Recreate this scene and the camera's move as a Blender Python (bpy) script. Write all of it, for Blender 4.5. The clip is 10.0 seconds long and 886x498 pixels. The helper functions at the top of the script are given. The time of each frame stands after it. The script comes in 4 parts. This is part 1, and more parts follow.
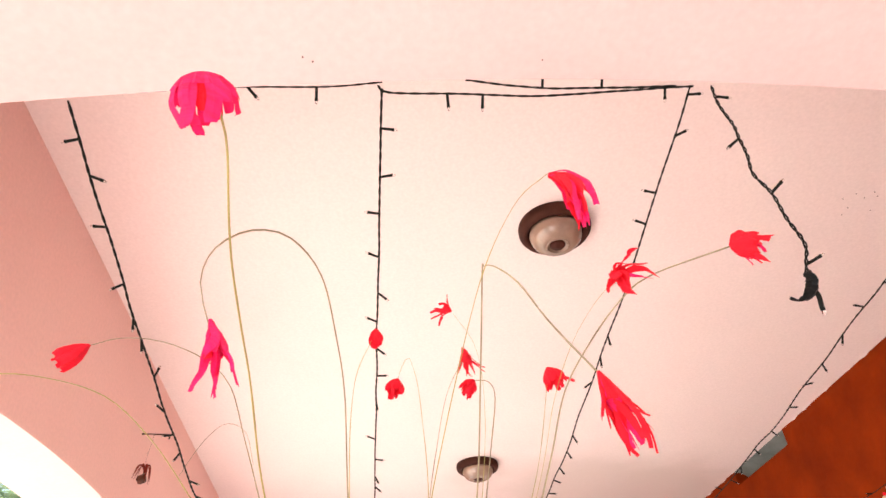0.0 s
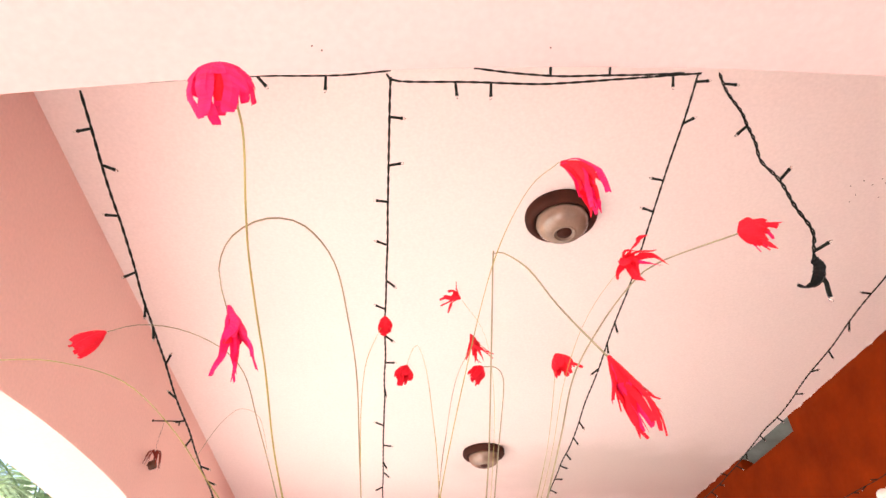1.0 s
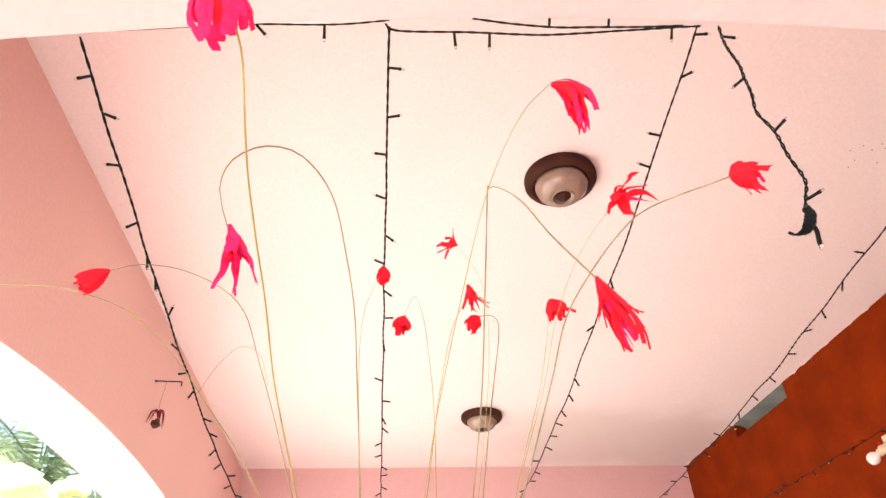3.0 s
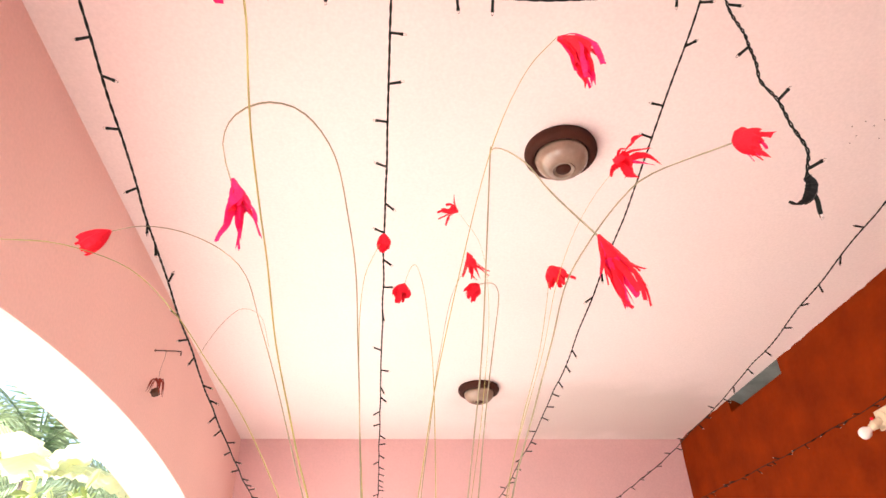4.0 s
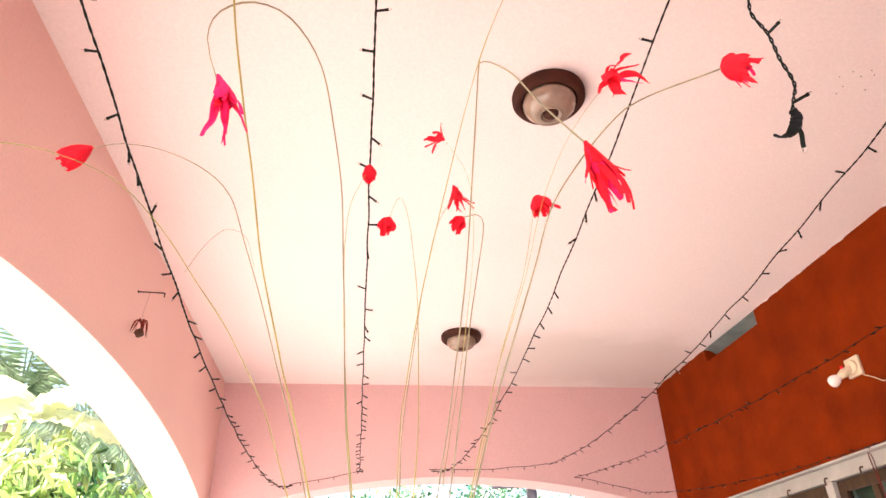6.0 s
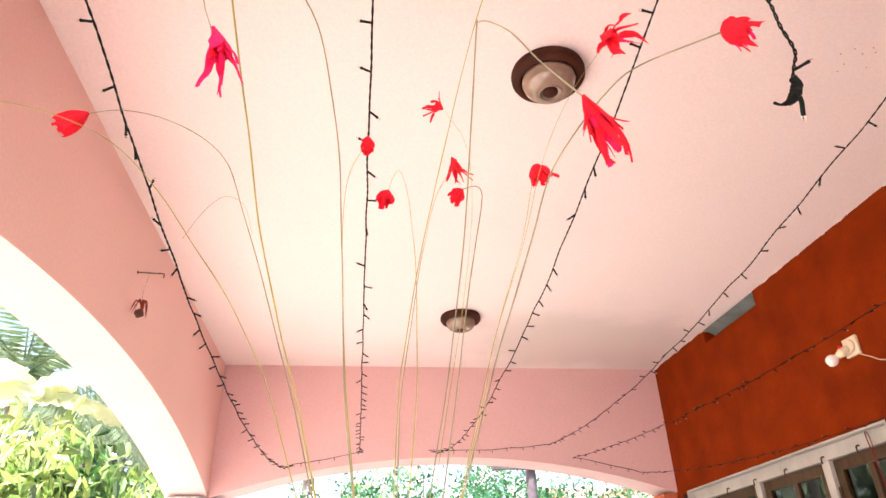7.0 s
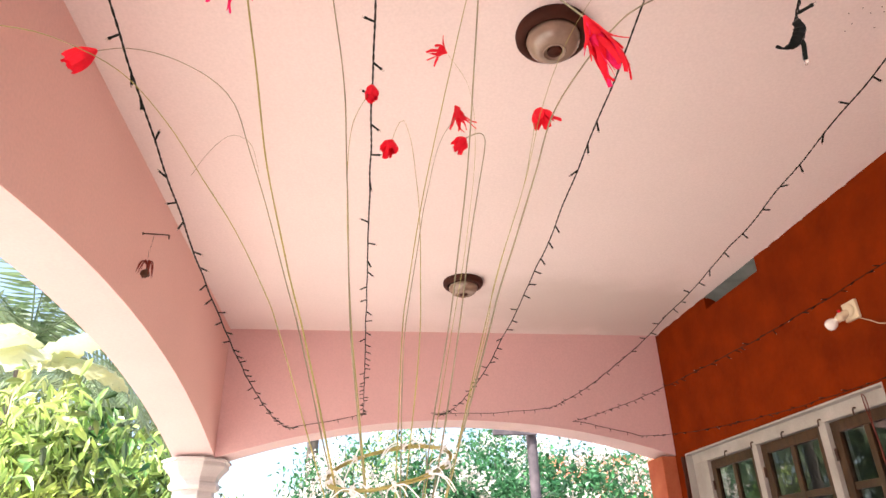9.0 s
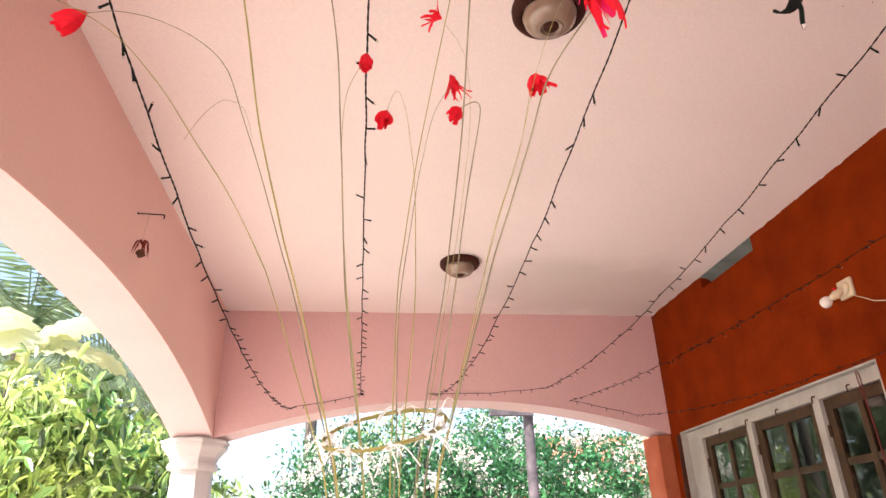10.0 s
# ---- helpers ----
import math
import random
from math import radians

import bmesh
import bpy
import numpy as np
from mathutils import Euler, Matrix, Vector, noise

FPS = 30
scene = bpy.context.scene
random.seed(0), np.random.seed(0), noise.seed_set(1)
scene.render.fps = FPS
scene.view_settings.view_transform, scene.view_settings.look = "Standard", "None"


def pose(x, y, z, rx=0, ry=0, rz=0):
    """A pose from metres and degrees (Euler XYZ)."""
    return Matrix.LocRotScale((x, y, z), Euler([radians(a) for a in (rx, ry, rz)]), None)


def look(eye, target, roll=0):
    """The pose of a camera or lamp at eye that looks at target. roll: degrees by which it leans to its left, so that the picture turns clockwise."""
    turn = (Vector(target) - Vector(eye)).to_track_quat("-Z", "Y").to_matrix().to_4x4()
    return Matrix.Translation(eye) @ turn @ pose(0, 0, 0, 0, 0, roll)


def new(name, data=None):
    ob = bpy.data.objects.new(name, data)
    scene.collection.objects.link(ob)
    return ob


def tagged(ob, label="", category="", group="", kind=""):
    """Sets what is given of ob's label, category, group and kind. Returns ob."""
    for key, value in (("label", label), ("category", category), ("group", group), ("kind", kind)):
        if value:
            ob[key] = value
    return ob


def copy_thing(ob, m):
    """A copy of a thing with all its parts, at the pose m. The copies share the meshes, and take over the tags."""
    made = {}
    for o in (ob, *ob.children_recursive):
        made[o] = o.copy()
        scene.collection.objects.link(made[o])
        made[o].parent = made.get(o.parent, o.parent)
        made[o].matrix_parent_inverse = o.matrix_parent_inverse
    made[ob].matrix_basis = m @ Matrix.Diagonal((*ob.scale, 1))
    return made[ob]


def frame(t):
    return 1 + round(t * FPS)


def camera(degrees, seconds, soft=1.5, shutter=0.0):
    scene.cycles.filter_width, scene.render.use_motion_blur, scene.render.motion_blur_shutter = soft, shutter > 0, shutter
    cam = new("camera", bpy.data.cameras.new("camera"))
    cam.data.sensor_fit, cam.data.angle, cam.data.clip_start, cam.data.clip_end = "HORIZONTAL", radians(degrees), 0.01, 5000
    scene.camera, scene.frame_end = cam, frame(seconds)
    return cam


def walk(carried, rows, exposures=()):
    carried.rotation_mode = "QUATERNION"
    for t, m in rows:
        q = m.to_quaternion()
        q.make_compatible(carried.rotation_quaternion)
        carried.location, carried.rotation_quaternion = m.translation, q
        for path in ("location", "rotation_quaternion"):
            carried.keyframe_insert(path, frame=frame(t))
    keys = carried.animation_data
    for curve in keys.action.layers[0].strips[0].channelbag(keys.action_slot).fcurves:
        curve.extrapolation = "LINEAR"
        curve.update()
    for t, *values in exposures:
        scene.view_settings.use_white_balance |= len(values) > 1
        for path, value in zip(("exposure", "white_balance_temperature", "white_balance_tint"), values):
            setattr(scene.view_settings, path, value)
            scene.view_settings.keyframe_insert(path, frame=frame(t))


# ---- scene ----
cam = camera(67.9, 10.0)
PATH = [
    (0, (-0.665, 0.059, 1.504), (-0.473, 1.589, 2.779), -3.3),
    (0.5, (-0.669, 0.056, 1.502), (-0.485, 1.596, 2.764), -3.1),
    (1, (-0.671, 0.054, 1.499), (-0.494, 1.607, 2.746), -3.0),
    (1.5, (-0.668, 0.053, 1.49), (-0.487, 1.611, 2.731), -3.6),
    (2, (-0.666, 0.055, 1.481), (-0.486, 1.624, 2.707), -3.6),
    (2.5, (-0.666, 0.059, 1.471), (-0.491, 1.646, 2.677), -3.0),
    (4, (-0.67, 0.07, 1.452), (-0.486, 1.716, 2.572), -2.0),
    (4.5, (-0.669, 0.072, 1.445), (-0.484, 1.739, 2.534), -1.9),
    (5, (-0.671, 0.071, 1.437), (-0.466, 1.752, 2.5), -1.7),
    (5.5, (-0.671, 0.078, 1.429), (-0.442, 1.778, 2.458), -1.7),
    (7, (-0.668, 0.097, 1.403), (-0.43, 1.835, 2.364), -1.9),
    (7.5, (-0.668, 0.1, 1.393), (-0.42, 1.846, 2.336), -1.8),
    (8, (-0.666, 0.095, 1.382), (-0.425, 1.848, 2.314), -2.0),
    (8.5, (-0.666, 0.096, 1.371), (-0.435, 1.862, 2.281), -1.9),
    (9, (-0.669, 0.101, 1.362), (-0.437, 1.88, 2.245), -1.5),
    (9.5, (-0.667, 0.107, 1.352), (-0.428, 1.897, 2.213), -1.6),
    (10, (-0.666, 0.112, 1.343), (-0.423, 1.911, 2.182), -1.8),
]
EXPOSURES = [(0.0, 2.20, 6420, 15), (4.0, 2.29, 6420, 15), (5.5, 2.28, 6430, 15), (7.0, 2.15, 6450, 14), (8.5, 1.84, 6500, 13), (9.2, 1.72, 6500, 13), (10.0, 1.69, 6500, 13)]
walk(cam, [(t, look(eye, target, roll)) for t, eye, target, roll in PATH], EXPOSURES)

# ---- world and sun ----
SUN_ELEV, SUN_ROT = 52.0, 224.0
world = bpy.data.worlds.new("sky")
scene.world = world
world.use_nodes = True
wn = world.node_tree
sky = wn.nodes.new("ShaderNodeTexSky")
sky.sky_type = "NISHITA"
sky.sun_disc = False
sky.dust_density = 4.0
sky.sun_elevation = radians(SUN_ELEV)
sky.sun_rotation = radians(SUN_ROT)
bg = wn.nodes["Background"]
bg.inputs["Strength"].default_value = 0.15
wn.links.new(sky.outputs[0], bg.inputs["Color"])
sun_data = bpy.data.lights.new("sun", "SUN")
sun_data.energy, sun_data.angle, sun_data.color = 5.0, radians(0.5), (1.0, 0.95, 0.87)
sun = new("sun", sun_data)
az = radians(SUN_ROT)
to_sun = Vector((math.sin(az) * math.cos(radians(SUN_ELEV)), math.cos(az) * math.cos(radians(SUN_ELEV)), math.sin(radians(SUN_ELEV))))
sun.rotation_euler = to_sun.to_track_quat("Z", "Y").to_euler()


# ---- materials ----
def mat(name, base, alt=None, rough=0.6, scale=4.0, fine=60.0, bump=0.15, metal=0.0, mix=(0.35, 0.7), translucent=0.0, spread=0.0, stretch=(1, 1, 1), spec=0.35):
    """A painted or natural surface: two colours in broad blotches and fine grain, with fine relief."""
    m = bpy.data.materials.new(name)
    m.use_nodes = True
    nt = m.node_tree
    p = nt.nodes["Principled BSDF"]
    alt = alt or tuple(c * 0.8 for c in base)
    co = nt.nodes.new("ShaderNodeTexCoord")
    mp = nt.nodes.new("ShaderNodeMapping")
    mp.inputs["Scale"].default_value = stretch
    nt.links.new(co.outputs["Object"], mp.inputs[0])
    big = nt.nodes.new("ShaderNodeTexNoise")
    big.inputs["Scale"].default_value, big.inputs["Detail"].default_value = scale, 6
    small = nt.nodes.new("ShaderNodeTexNoise")
    small.inputs["Scale"].default_value, small.inputs["Detail"].default_value = fine, 4
    for n in (big, small):
        nt.links.new(mp.outputs[0], n.inputs["Vector"])
    ramp = nt.nodes.new("ShaderNodeMapRange")
    ramp.inputs[1].default_value, ramp.inputs[2].default_value = mix
    nt.links.new(big.outputs[0], ramp.inputs[0])
    c1 = nt.nodes.new("ShaderNodeMix")
    c1.data_type = "RGBA"
    c1.inputs[6].default_value, c1.inputs[7].default_value = (*base, 1), (*alt, 1)
    nt.links.new(ramp.outputs[0], c1.inputs[0])
    hsv = nt.nodes.new("ShaderNodeHueSaturation")
    nt.links.new(c1.outputs[2], hsv.inputs["Color"])
    val = nt.nodes.new("ShaderNodeMapRange")
    val.inputs[3].default_value, val.inputs[4].default_value = 0.9, 1.1
    nt.links.new(small.outputs[0], val.inputs[0])
    last = val.outputs[0]
    if spread:
        geo = nt.nodes.new("ShaderNodeNewGeometry")
        isl = nt.nodes.new("ShaderNodeMapRange")
        isl.inputs[3].default_value, isl.inputs[4].default_value = 1 - spread, 1 + spread
        nt.links.new(geo.outputs["Random Per Island"], isl.inputs[0])
        mul = nt.nodes.new("ShaderNodeMath")
        mul.operation = "MULTIPLY"
        nt.links.new(last, mul.inputs[0])
        nt.links.new(isl.outputs[0], mul.inputs[1])
        last = mul.outputs[0]
    nt.links.new(last, hsv.inputs["Value"])
    nt.links.new(hsv.outputs[0], p.inputs["Base Color"])
    p.inputs["Roughness"].default_value, p.inputs["Metallic"].default_value = rough, metal
    p.inputs["Specular IOR Level"].default_value = spec
    if bump:
        b = nt.nodes.new("ShaderNodeBump")
        b.inputs["Strength"].default_value, b.inputs["Distance"].default_value = bump, 0.004
        nt.links.new(small.outputs[0], b.inputs["Height"])
        nt.links.new(b.outputs[0], p.inputs["Normal"])
    if translucent:
        tr = nt.nodes.new("ShaderNodeBsdfTranslucent")
        nt.links.new(hsv.outputs[0], tr.inputs["Color"])
        ms = nt.nodes.new("ShaderNodeMixShader")
        ms.inputs[0].default_value = translucent
        out = nt.nodes["Material Output"]
        nt.links.new(p.outputs[0], ms.inputs[1])
        nt.links.new(tr.outputs[0], ms.inputs[2])
        nt.links.new(ms.outputs[0], out.inputs["Surface"])
    return m


def glass(name, tint=(1, 1, 1), rough=0.0, ior=1.5):
    m = bpy.data.materials.new(name)
    m.use_nodes = True
    p = m.node_tree.nodes["Principled BSDF"]
    p.inputs["Base Color"].default_value = (*tint, 1)
    p.inputs["Transmission Weight"].default_value = 1.0
    p.inputs["Roughness"].default_value, p.inputs["IOR"].default_value = rough, ior
    return m


def blotched(m, at, reach, tone, strength):
    """A soft-edged, uneven blotch of another tone round a spot of the surface."""
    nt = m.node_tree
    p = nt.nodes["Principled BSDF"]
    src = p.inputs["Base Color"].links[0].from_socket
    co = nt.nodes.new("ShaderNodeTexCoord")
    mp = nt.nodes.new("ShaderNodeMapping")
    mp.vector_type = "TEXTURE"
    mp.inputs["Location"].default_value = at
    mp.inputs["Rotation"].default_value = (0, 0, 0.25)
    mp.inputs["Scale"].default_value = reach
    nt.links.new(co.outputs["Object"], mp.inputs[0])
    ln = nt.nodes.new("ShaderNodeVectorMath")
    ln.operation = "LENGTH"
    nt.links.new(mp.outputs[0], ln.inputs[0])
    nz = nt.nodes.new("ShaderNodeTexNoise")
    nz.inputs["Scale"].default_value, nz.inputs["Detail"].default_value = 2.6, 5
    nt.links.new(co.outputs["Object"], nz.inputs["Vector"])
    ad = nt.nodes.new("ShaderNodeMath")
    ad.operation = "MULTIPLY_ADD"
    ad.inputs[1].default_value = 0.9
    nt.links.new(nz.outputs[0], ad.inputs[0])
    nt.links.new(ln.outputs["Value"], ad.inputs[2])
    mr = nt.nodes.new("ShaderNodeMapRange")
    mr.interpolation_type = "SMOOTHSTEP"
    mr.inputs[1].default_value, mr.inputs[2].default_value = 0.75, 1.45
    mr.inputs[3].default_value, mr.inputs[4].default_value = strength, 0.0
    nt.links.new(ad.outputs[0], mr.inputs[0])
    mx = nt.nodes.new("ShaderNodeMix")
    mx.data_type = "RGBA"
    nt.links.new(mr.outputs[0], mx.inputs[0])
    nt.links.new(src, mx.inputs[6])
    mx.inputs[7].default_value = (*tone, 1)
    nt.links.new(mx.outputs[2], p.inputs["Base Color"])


def ragged(m, level, other):
    """Another paint on the strip of wall above a wandering line at that height."""
    nt = m.node_tree
    p = nt.nodes["Principled BSDF"]
    src = p.inputs["Base Color"].links[0].from_socket
    co = nt.nodes.new("ShaderNodeTexCoord")
    sep = nt.nodes.new("ShaderNodeSeparateXYZ")
    nt.links.new(co.outputs["Object"], sep.inputs[0])
    nz = nt.nodes.new("ShaderNodeTexNoise")
    nz.inputs["Scale"].default_value, nz.inputs["Detail"].default_value = 9.0, 8
    nt.links.new(co.outputs["Object"], nz.inputs["Vector"])
    ad = nt.nodes.new("ShaderNodeMath")
    ad.operation = "MULTIPLY_ADD"
    ad.inputs[1].default_value = 0.045
    nt.links.new(nz.outputs[0], ad.inputs[0])
    nt.links.new(sep.outputs[2], ad.inputs[2])
    gt = nt.nodes.new("ShaderNodeMath")
    gt.operation = "GREATER_THAN"
    gt.inputs[1].default_value = level
    nt.links.new(ad.outputs[0], gt.inputs[0])
    mx = nt.nodes.new("ShaderNodeMix")
    mx.data_type = "RGBA"
    nt.links.new(gt.outputs[0], mx.inputs[0])
    nt.links.new(src, mx.inputs[6])
    mx.inputs[7].default_value = (*other, 1)
    nt.links.new(mx.outputs[2], p.inputs["Base Color"])


CEIL = mat("ceiling_paint", (0.85, 0.765, 0.74), (0.81, 0.73, 0.705), 0.75, 1.2, 90, 0.08)
# broad darker blotch towards the far right corner
blotched(CEIL, (1.05, 4.35, 3.025), (1.5, 0.8, 1.0), (0.54, 0.48, 0.43), 0.55)
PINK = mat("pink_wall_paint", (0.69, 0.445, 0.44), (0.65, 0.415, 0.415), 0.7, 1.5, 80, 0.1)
# same wall pink, with the west side's brighter, warmer light put into the colour
PINK_WEST_LIT = mat("west_lit_pink_wall_paint", (0.85, 0.57, 0.515), (0.81, 0.535, 0.48), 0.7, 1.5, 80, 0.1)
SOFFIT = mat("arch_soffit_paint", (0.70, 0.525, 0.515), (0.665, 0.495, 0.485), 0.7, 2.0, 80, 0.1)
RED = mat("red_oxide_wall_paint", (0.205, 0.025, 0.0012), (0.125, 0.014, 0.001), 0.9, 5.0, 38, 0.7, mix=(0.3, 0.75), spec=0.06)
ragged(RED, 3.0465, (0.78, 0.72, 0.68))
PALE_RED = mat("pale_red_paint", (0.50, 0.15, 0.075), (0.40, 0.10, 0.05), 0.85, 6, 60, 0.4, spec=0.15)
WHITE = mat("aged_white_paint", (0.44, 0.42, 0.39), (0.33, 0.31, 0.28), 0.6, 5, 90, 0.15)
# unpainted plaster, darkened in colour to stand for the shade inside the gap
GREYP_SHADED = mat("shaded_bare_plaster", (0.20, 0.235, 0.225), (0.11, 0.135, 0.13), 0.8, 6, 60, 0.3)
COLUMN = mat("column_white_paint", (0.62, 0.58, 0.56), (0.52, 0.49, 0.47), 0.55, 3, 70, 0.1)
FLOOR = mat("red_floor_tile", (0.37, 0.275, 0.245), (0.31, 0.23, 0.205), 0.35, 3, 50, 0.05)
GROUND = mat("sandy_yard", (0.50, 0.45, 0.39), (0.41, 0.37, 0.31), 0.9, 0.8, 12, 0.4)
BROWN = mat("brown_window_wood", (0.060, 0.030, 0.011), (0.034, 0.018, 0.008), 0.5, 6, 80, 0.2, stretch=(6, 6, 1))
LAMPWOOD = mat("dark_brown_lamp_rim", (0.062, 0.020, 0.012), (0.035, 0.012, 0.008), 0.7, 10, 120, 0.2, spec=0.15)
IRON = mat("rusty_iron", (0.11, 0.055, 0.035), (0.06, 0.035, 0.025), 0.75, 30, 200, 0.3, metal=0.3)
CABLE = mat("dark_green_cable", (0.004, 0.006, 0.005), (0.007, 0.009, 0.007), 0.6, 40, 200, 0.05, spec=0.1)
TAPE = mat("black_insulating_tape", (0.004, 0.005, 0.005), (0.008, 0.008, 0.008), 0.5, 60, 200, 0.2, spec=0.1)
CLEAR = glass("clear_plastic", (0.95, 0.95, 0.92), 0.15)
GLASS = glass("window_glass", (0.8, 0.86, 0.83), 0.0, 1.7)
BULB = mat("frosted_white_bulb", (0.85, 0.83, 0.78), (0.8, 0.77, 0.72), 0.25, 20, 100, 0.0)
IVORY = mat("ivory_plastic", (0.70, 0.60, 0.42), (0.62, 0.52, 0.36), 0.4, 20, 100, 0.05)
CREPE_RED = mat("red_crepe_paper", (0.88, 0.012, 0.035), (0.80, 0.008, 0.03), 0.7, 60, 500, 0.5, translucent=0.4, spread=0.12, stretch=(1, 1, 5))
CREPE_PINK = mat("pink_crepe_paper", (0.92, 0.025, 0.20), (0.90, 0.015, 0.11), 0.7, 60, 500, 0.5, translucent=0.4, spread=0.12, stretch=(1, 1, 5))
STRAW = mat("dry_grass_stalk", (0.40, 0.34, 0.10), (0.27, 0.25, 0.09), 0.6, 30, 150, 0.2, stretch=(1, 1, 0.3))
STRAW_GREY = mat("grey_dry_grass_stalk", (0.19, 0.17, 0.105), (0.34, 0.30, 0.18), 0.6, 30, 150, 0.2, stretch=(1, 1, 0.3))
TWINE = mat("white_cotton_twine", (0.86, 0.85, 0.82), (0.76, 0.74, 0.70), 0.85, 60, 300, 0.4)
TERRA = mat("terracotta", (0.35, 0.14, 0.08), (0.28, 0.11, 0.06), 0.8, 8, 60, 0.2)
SEED = mat("dark_seed_husk", (0.06, 0.025, 0.012), (0.12, 0.04, 0.02), 0.6, 60, 200, 0.4)
DRYRED = mat("dry_red_paper", (0.27, 0.028, 0.012), (0.17, 0.018, 0.01), 0.7, 60, 200, 0.3, translucent=0.2)
DARKROOM = mat("dim_room_wall", (0.20, 0.18, 0.16), (0.15, 0.13, 0.12), 0.8)
CORD = mat("red_cord", (0.15, 0.018, 0.01), (0.10, 0.012, 0.008), 0.6, 40, 200, 0.2)
SMUDGE = mat("dirt_speck", (0.12, 0.09, 0.08), (0.08, 0.06, 0.05), 0.9)


def leafmat(name, a, b, spread=0.35, tr=0.35):
    return mat(name, a, b, 0.3, 1.5, 30, 0.1, translucent=tr, spread=spread, spec=0.6)


# leaf green with deep shade and blown highlights put into its two tones
LEAF = leafmat("mango_leaf_shade_and_glare", (0.035, 0.15, 0.035), (0.52, 0.58, 0.17), 0.8, 0.35)
LEAF_DARK = leafmat("dark_hedge_leaf", (0.025, 0.115, 0.045), (0.06, 0.20, 0.07), 0.5)
LEAF_PALM = leafmat("palm_leaflet", (0.11, 0.18, 0.09), (0.22, 0.27, 0.15))
POLE = mat("weathered_grey_pole", (0.05, 0.042, 0.05), (0.12, 0.10, 0.11), 0.85, 7, 60, 0.4)
ROOFTILE = mat("red_clay_roof", (0.42, 0.13, 0.07), (0.33, 0.10, 0.06), 0.8, 5, 40, 0.3)
LEAF_BANANA = leafmat("banana_leaf", (0.50, 0.56, 0.36), (0.66, 0.61, 0.28), 0.3, 0.45)
PETAL = leafmat("pale_flower", (0.72, 0.64, 0.60), (0.78, 0.74, 0.70), 0.15, 0.3)
BLUSH = leafmat("coral_flower", (0.65, 0.22, 0.16), (0.7, 0.32, 0.22), 0.15, 0.3)
BARK = mat("grey_bark", (0.11, 0.095, 0.08), (0.06, 0.05, 0.045), 0.9, 6, 40, 0.5, stretch=(1, 1, 0.3))


# ---- building helpers ----
def meshed(name, bm, material, parent=None, smooth=False):
    me = bpy.data.meshes.new(name)
    bm.to_mesh(me)
    bm.free()
    if smooth:
        me.polygons.foreach_set("use_smooth", [True] * len(me.polygons))
    me.materials.append(material)
    ob = new(name, me)
    ob.parent = parent
    return ob


def part(name, bm, material, parent, label="", smooth=False):
    return tagged(meshed(name, bm, material, parent, smooth), label)


def empty(name, at=(0, 0, 0)):
    ob = new(name)
    ob.location = at
    return ob


def box(bm, lo, hi, bevel=0.0):
    c = [(a + b) / 2 for a, b in zip(lo, hi)]
    s = [b - a for a, b in zip(lo, hi)]
    r = bmesh.ops.create_cube(bm, size=1, matrix=Matrix.Translation(c) @ Matrix.Diagonal((*s, 1)))
    if bevel:
        es = list({e for v in r["verts"] for e in v.link_edges})
        bmesh.ops.bevel(bm, geom=es, offset=bevel, segments=2, profile=0.5, affect="EDGES")
    return bm


def lathe(bm, profile, at=(0, 0, 0), axis=(0, 0, 1), n=32):
    """A turned form from (radius, height) pairs about the axis through at."""
    q = Vector((0, 0, 1)).rotation_difference(Vector(axis)).to_matrix()
    rings = []
    for r, h in profile:
        ring = []
        for i in range(n):
            a = 2 * math.pi * i / n
            ring.append(bm.verts.new(Vector(at) + q @ Vector((r * math.cos(a), r * math.sin(a), h))))
        rings.append(ring)
    for a, b in zip(rings, rings[1:]):
        for i in range(n):
            bm.faces.new((a[i], a[(i + 1) % n], b[(i + 1) % n], b[i]))
    bm.faces.new(list(reversed(rings[0])))
    bm.faces.new(rings[-1])
    return bm


def spline(pts, step):
    """A smooth line through the points, in about that step."""
    p = [Vector(q) for q in pts]
    p = [p[0] * 2 - p[1]] + p + [p[-1] * 2 - p[-2]]
    out = []
    for i in range(1, len(p) - 2):
        a, b, c, d = p[i - 1:i + 3]
        n = max(2, int((c - b).length / step))
        for k in range(n):
            t = k / n
            out.append(0.5 * (2 * b + (c - a) * t + (2 * a - 5 * b + 4 * c - d) * t * t + (3 * b - a - 3 * c + d) * t ** 3))
    out.append(p[-2])
    return out


def tube(bm, line, radius, n=6, flat=1.0):
    """A round rod along the line; radius is a number or a function of 0..1."""
    rings = []
    side = None
    for i, c in enumerate(line):
        d = (line[min(i + 1, len(line) - 1)] - line[max(i - 1, 0)]).normalized()
        if side is None:
            side = d.orthogonal().normalized()
        side = (side - d * side.dot(d)).normalized()
        up = d.cross(side)
        r = radius(i / (len(line) - 1)) if callable(radius) else radius
        rings.append([bm.verts.new(c + r * (math.cos(2 * math.pi * k / n) * side + flat * math.sin(2 * math.pi * k / n) * up)) for k in range(n)])
    for a, b in zip(rings, rings[1:]):
        for k in range(n):
            bm.faces.new((a[k], a[(k + 1) % n], b[(k + 1) % n], b[k]))
    bm.faces.new(list(reversed(rings[0])))
    bm.faces.new(rings[-1])
    return bm


# ---- the veranda ----
X_L, X_R, Y_N, Y_F, TOP, THICK = -1.65, 1.65, 0.65, 4.895, 3.025, 0.275


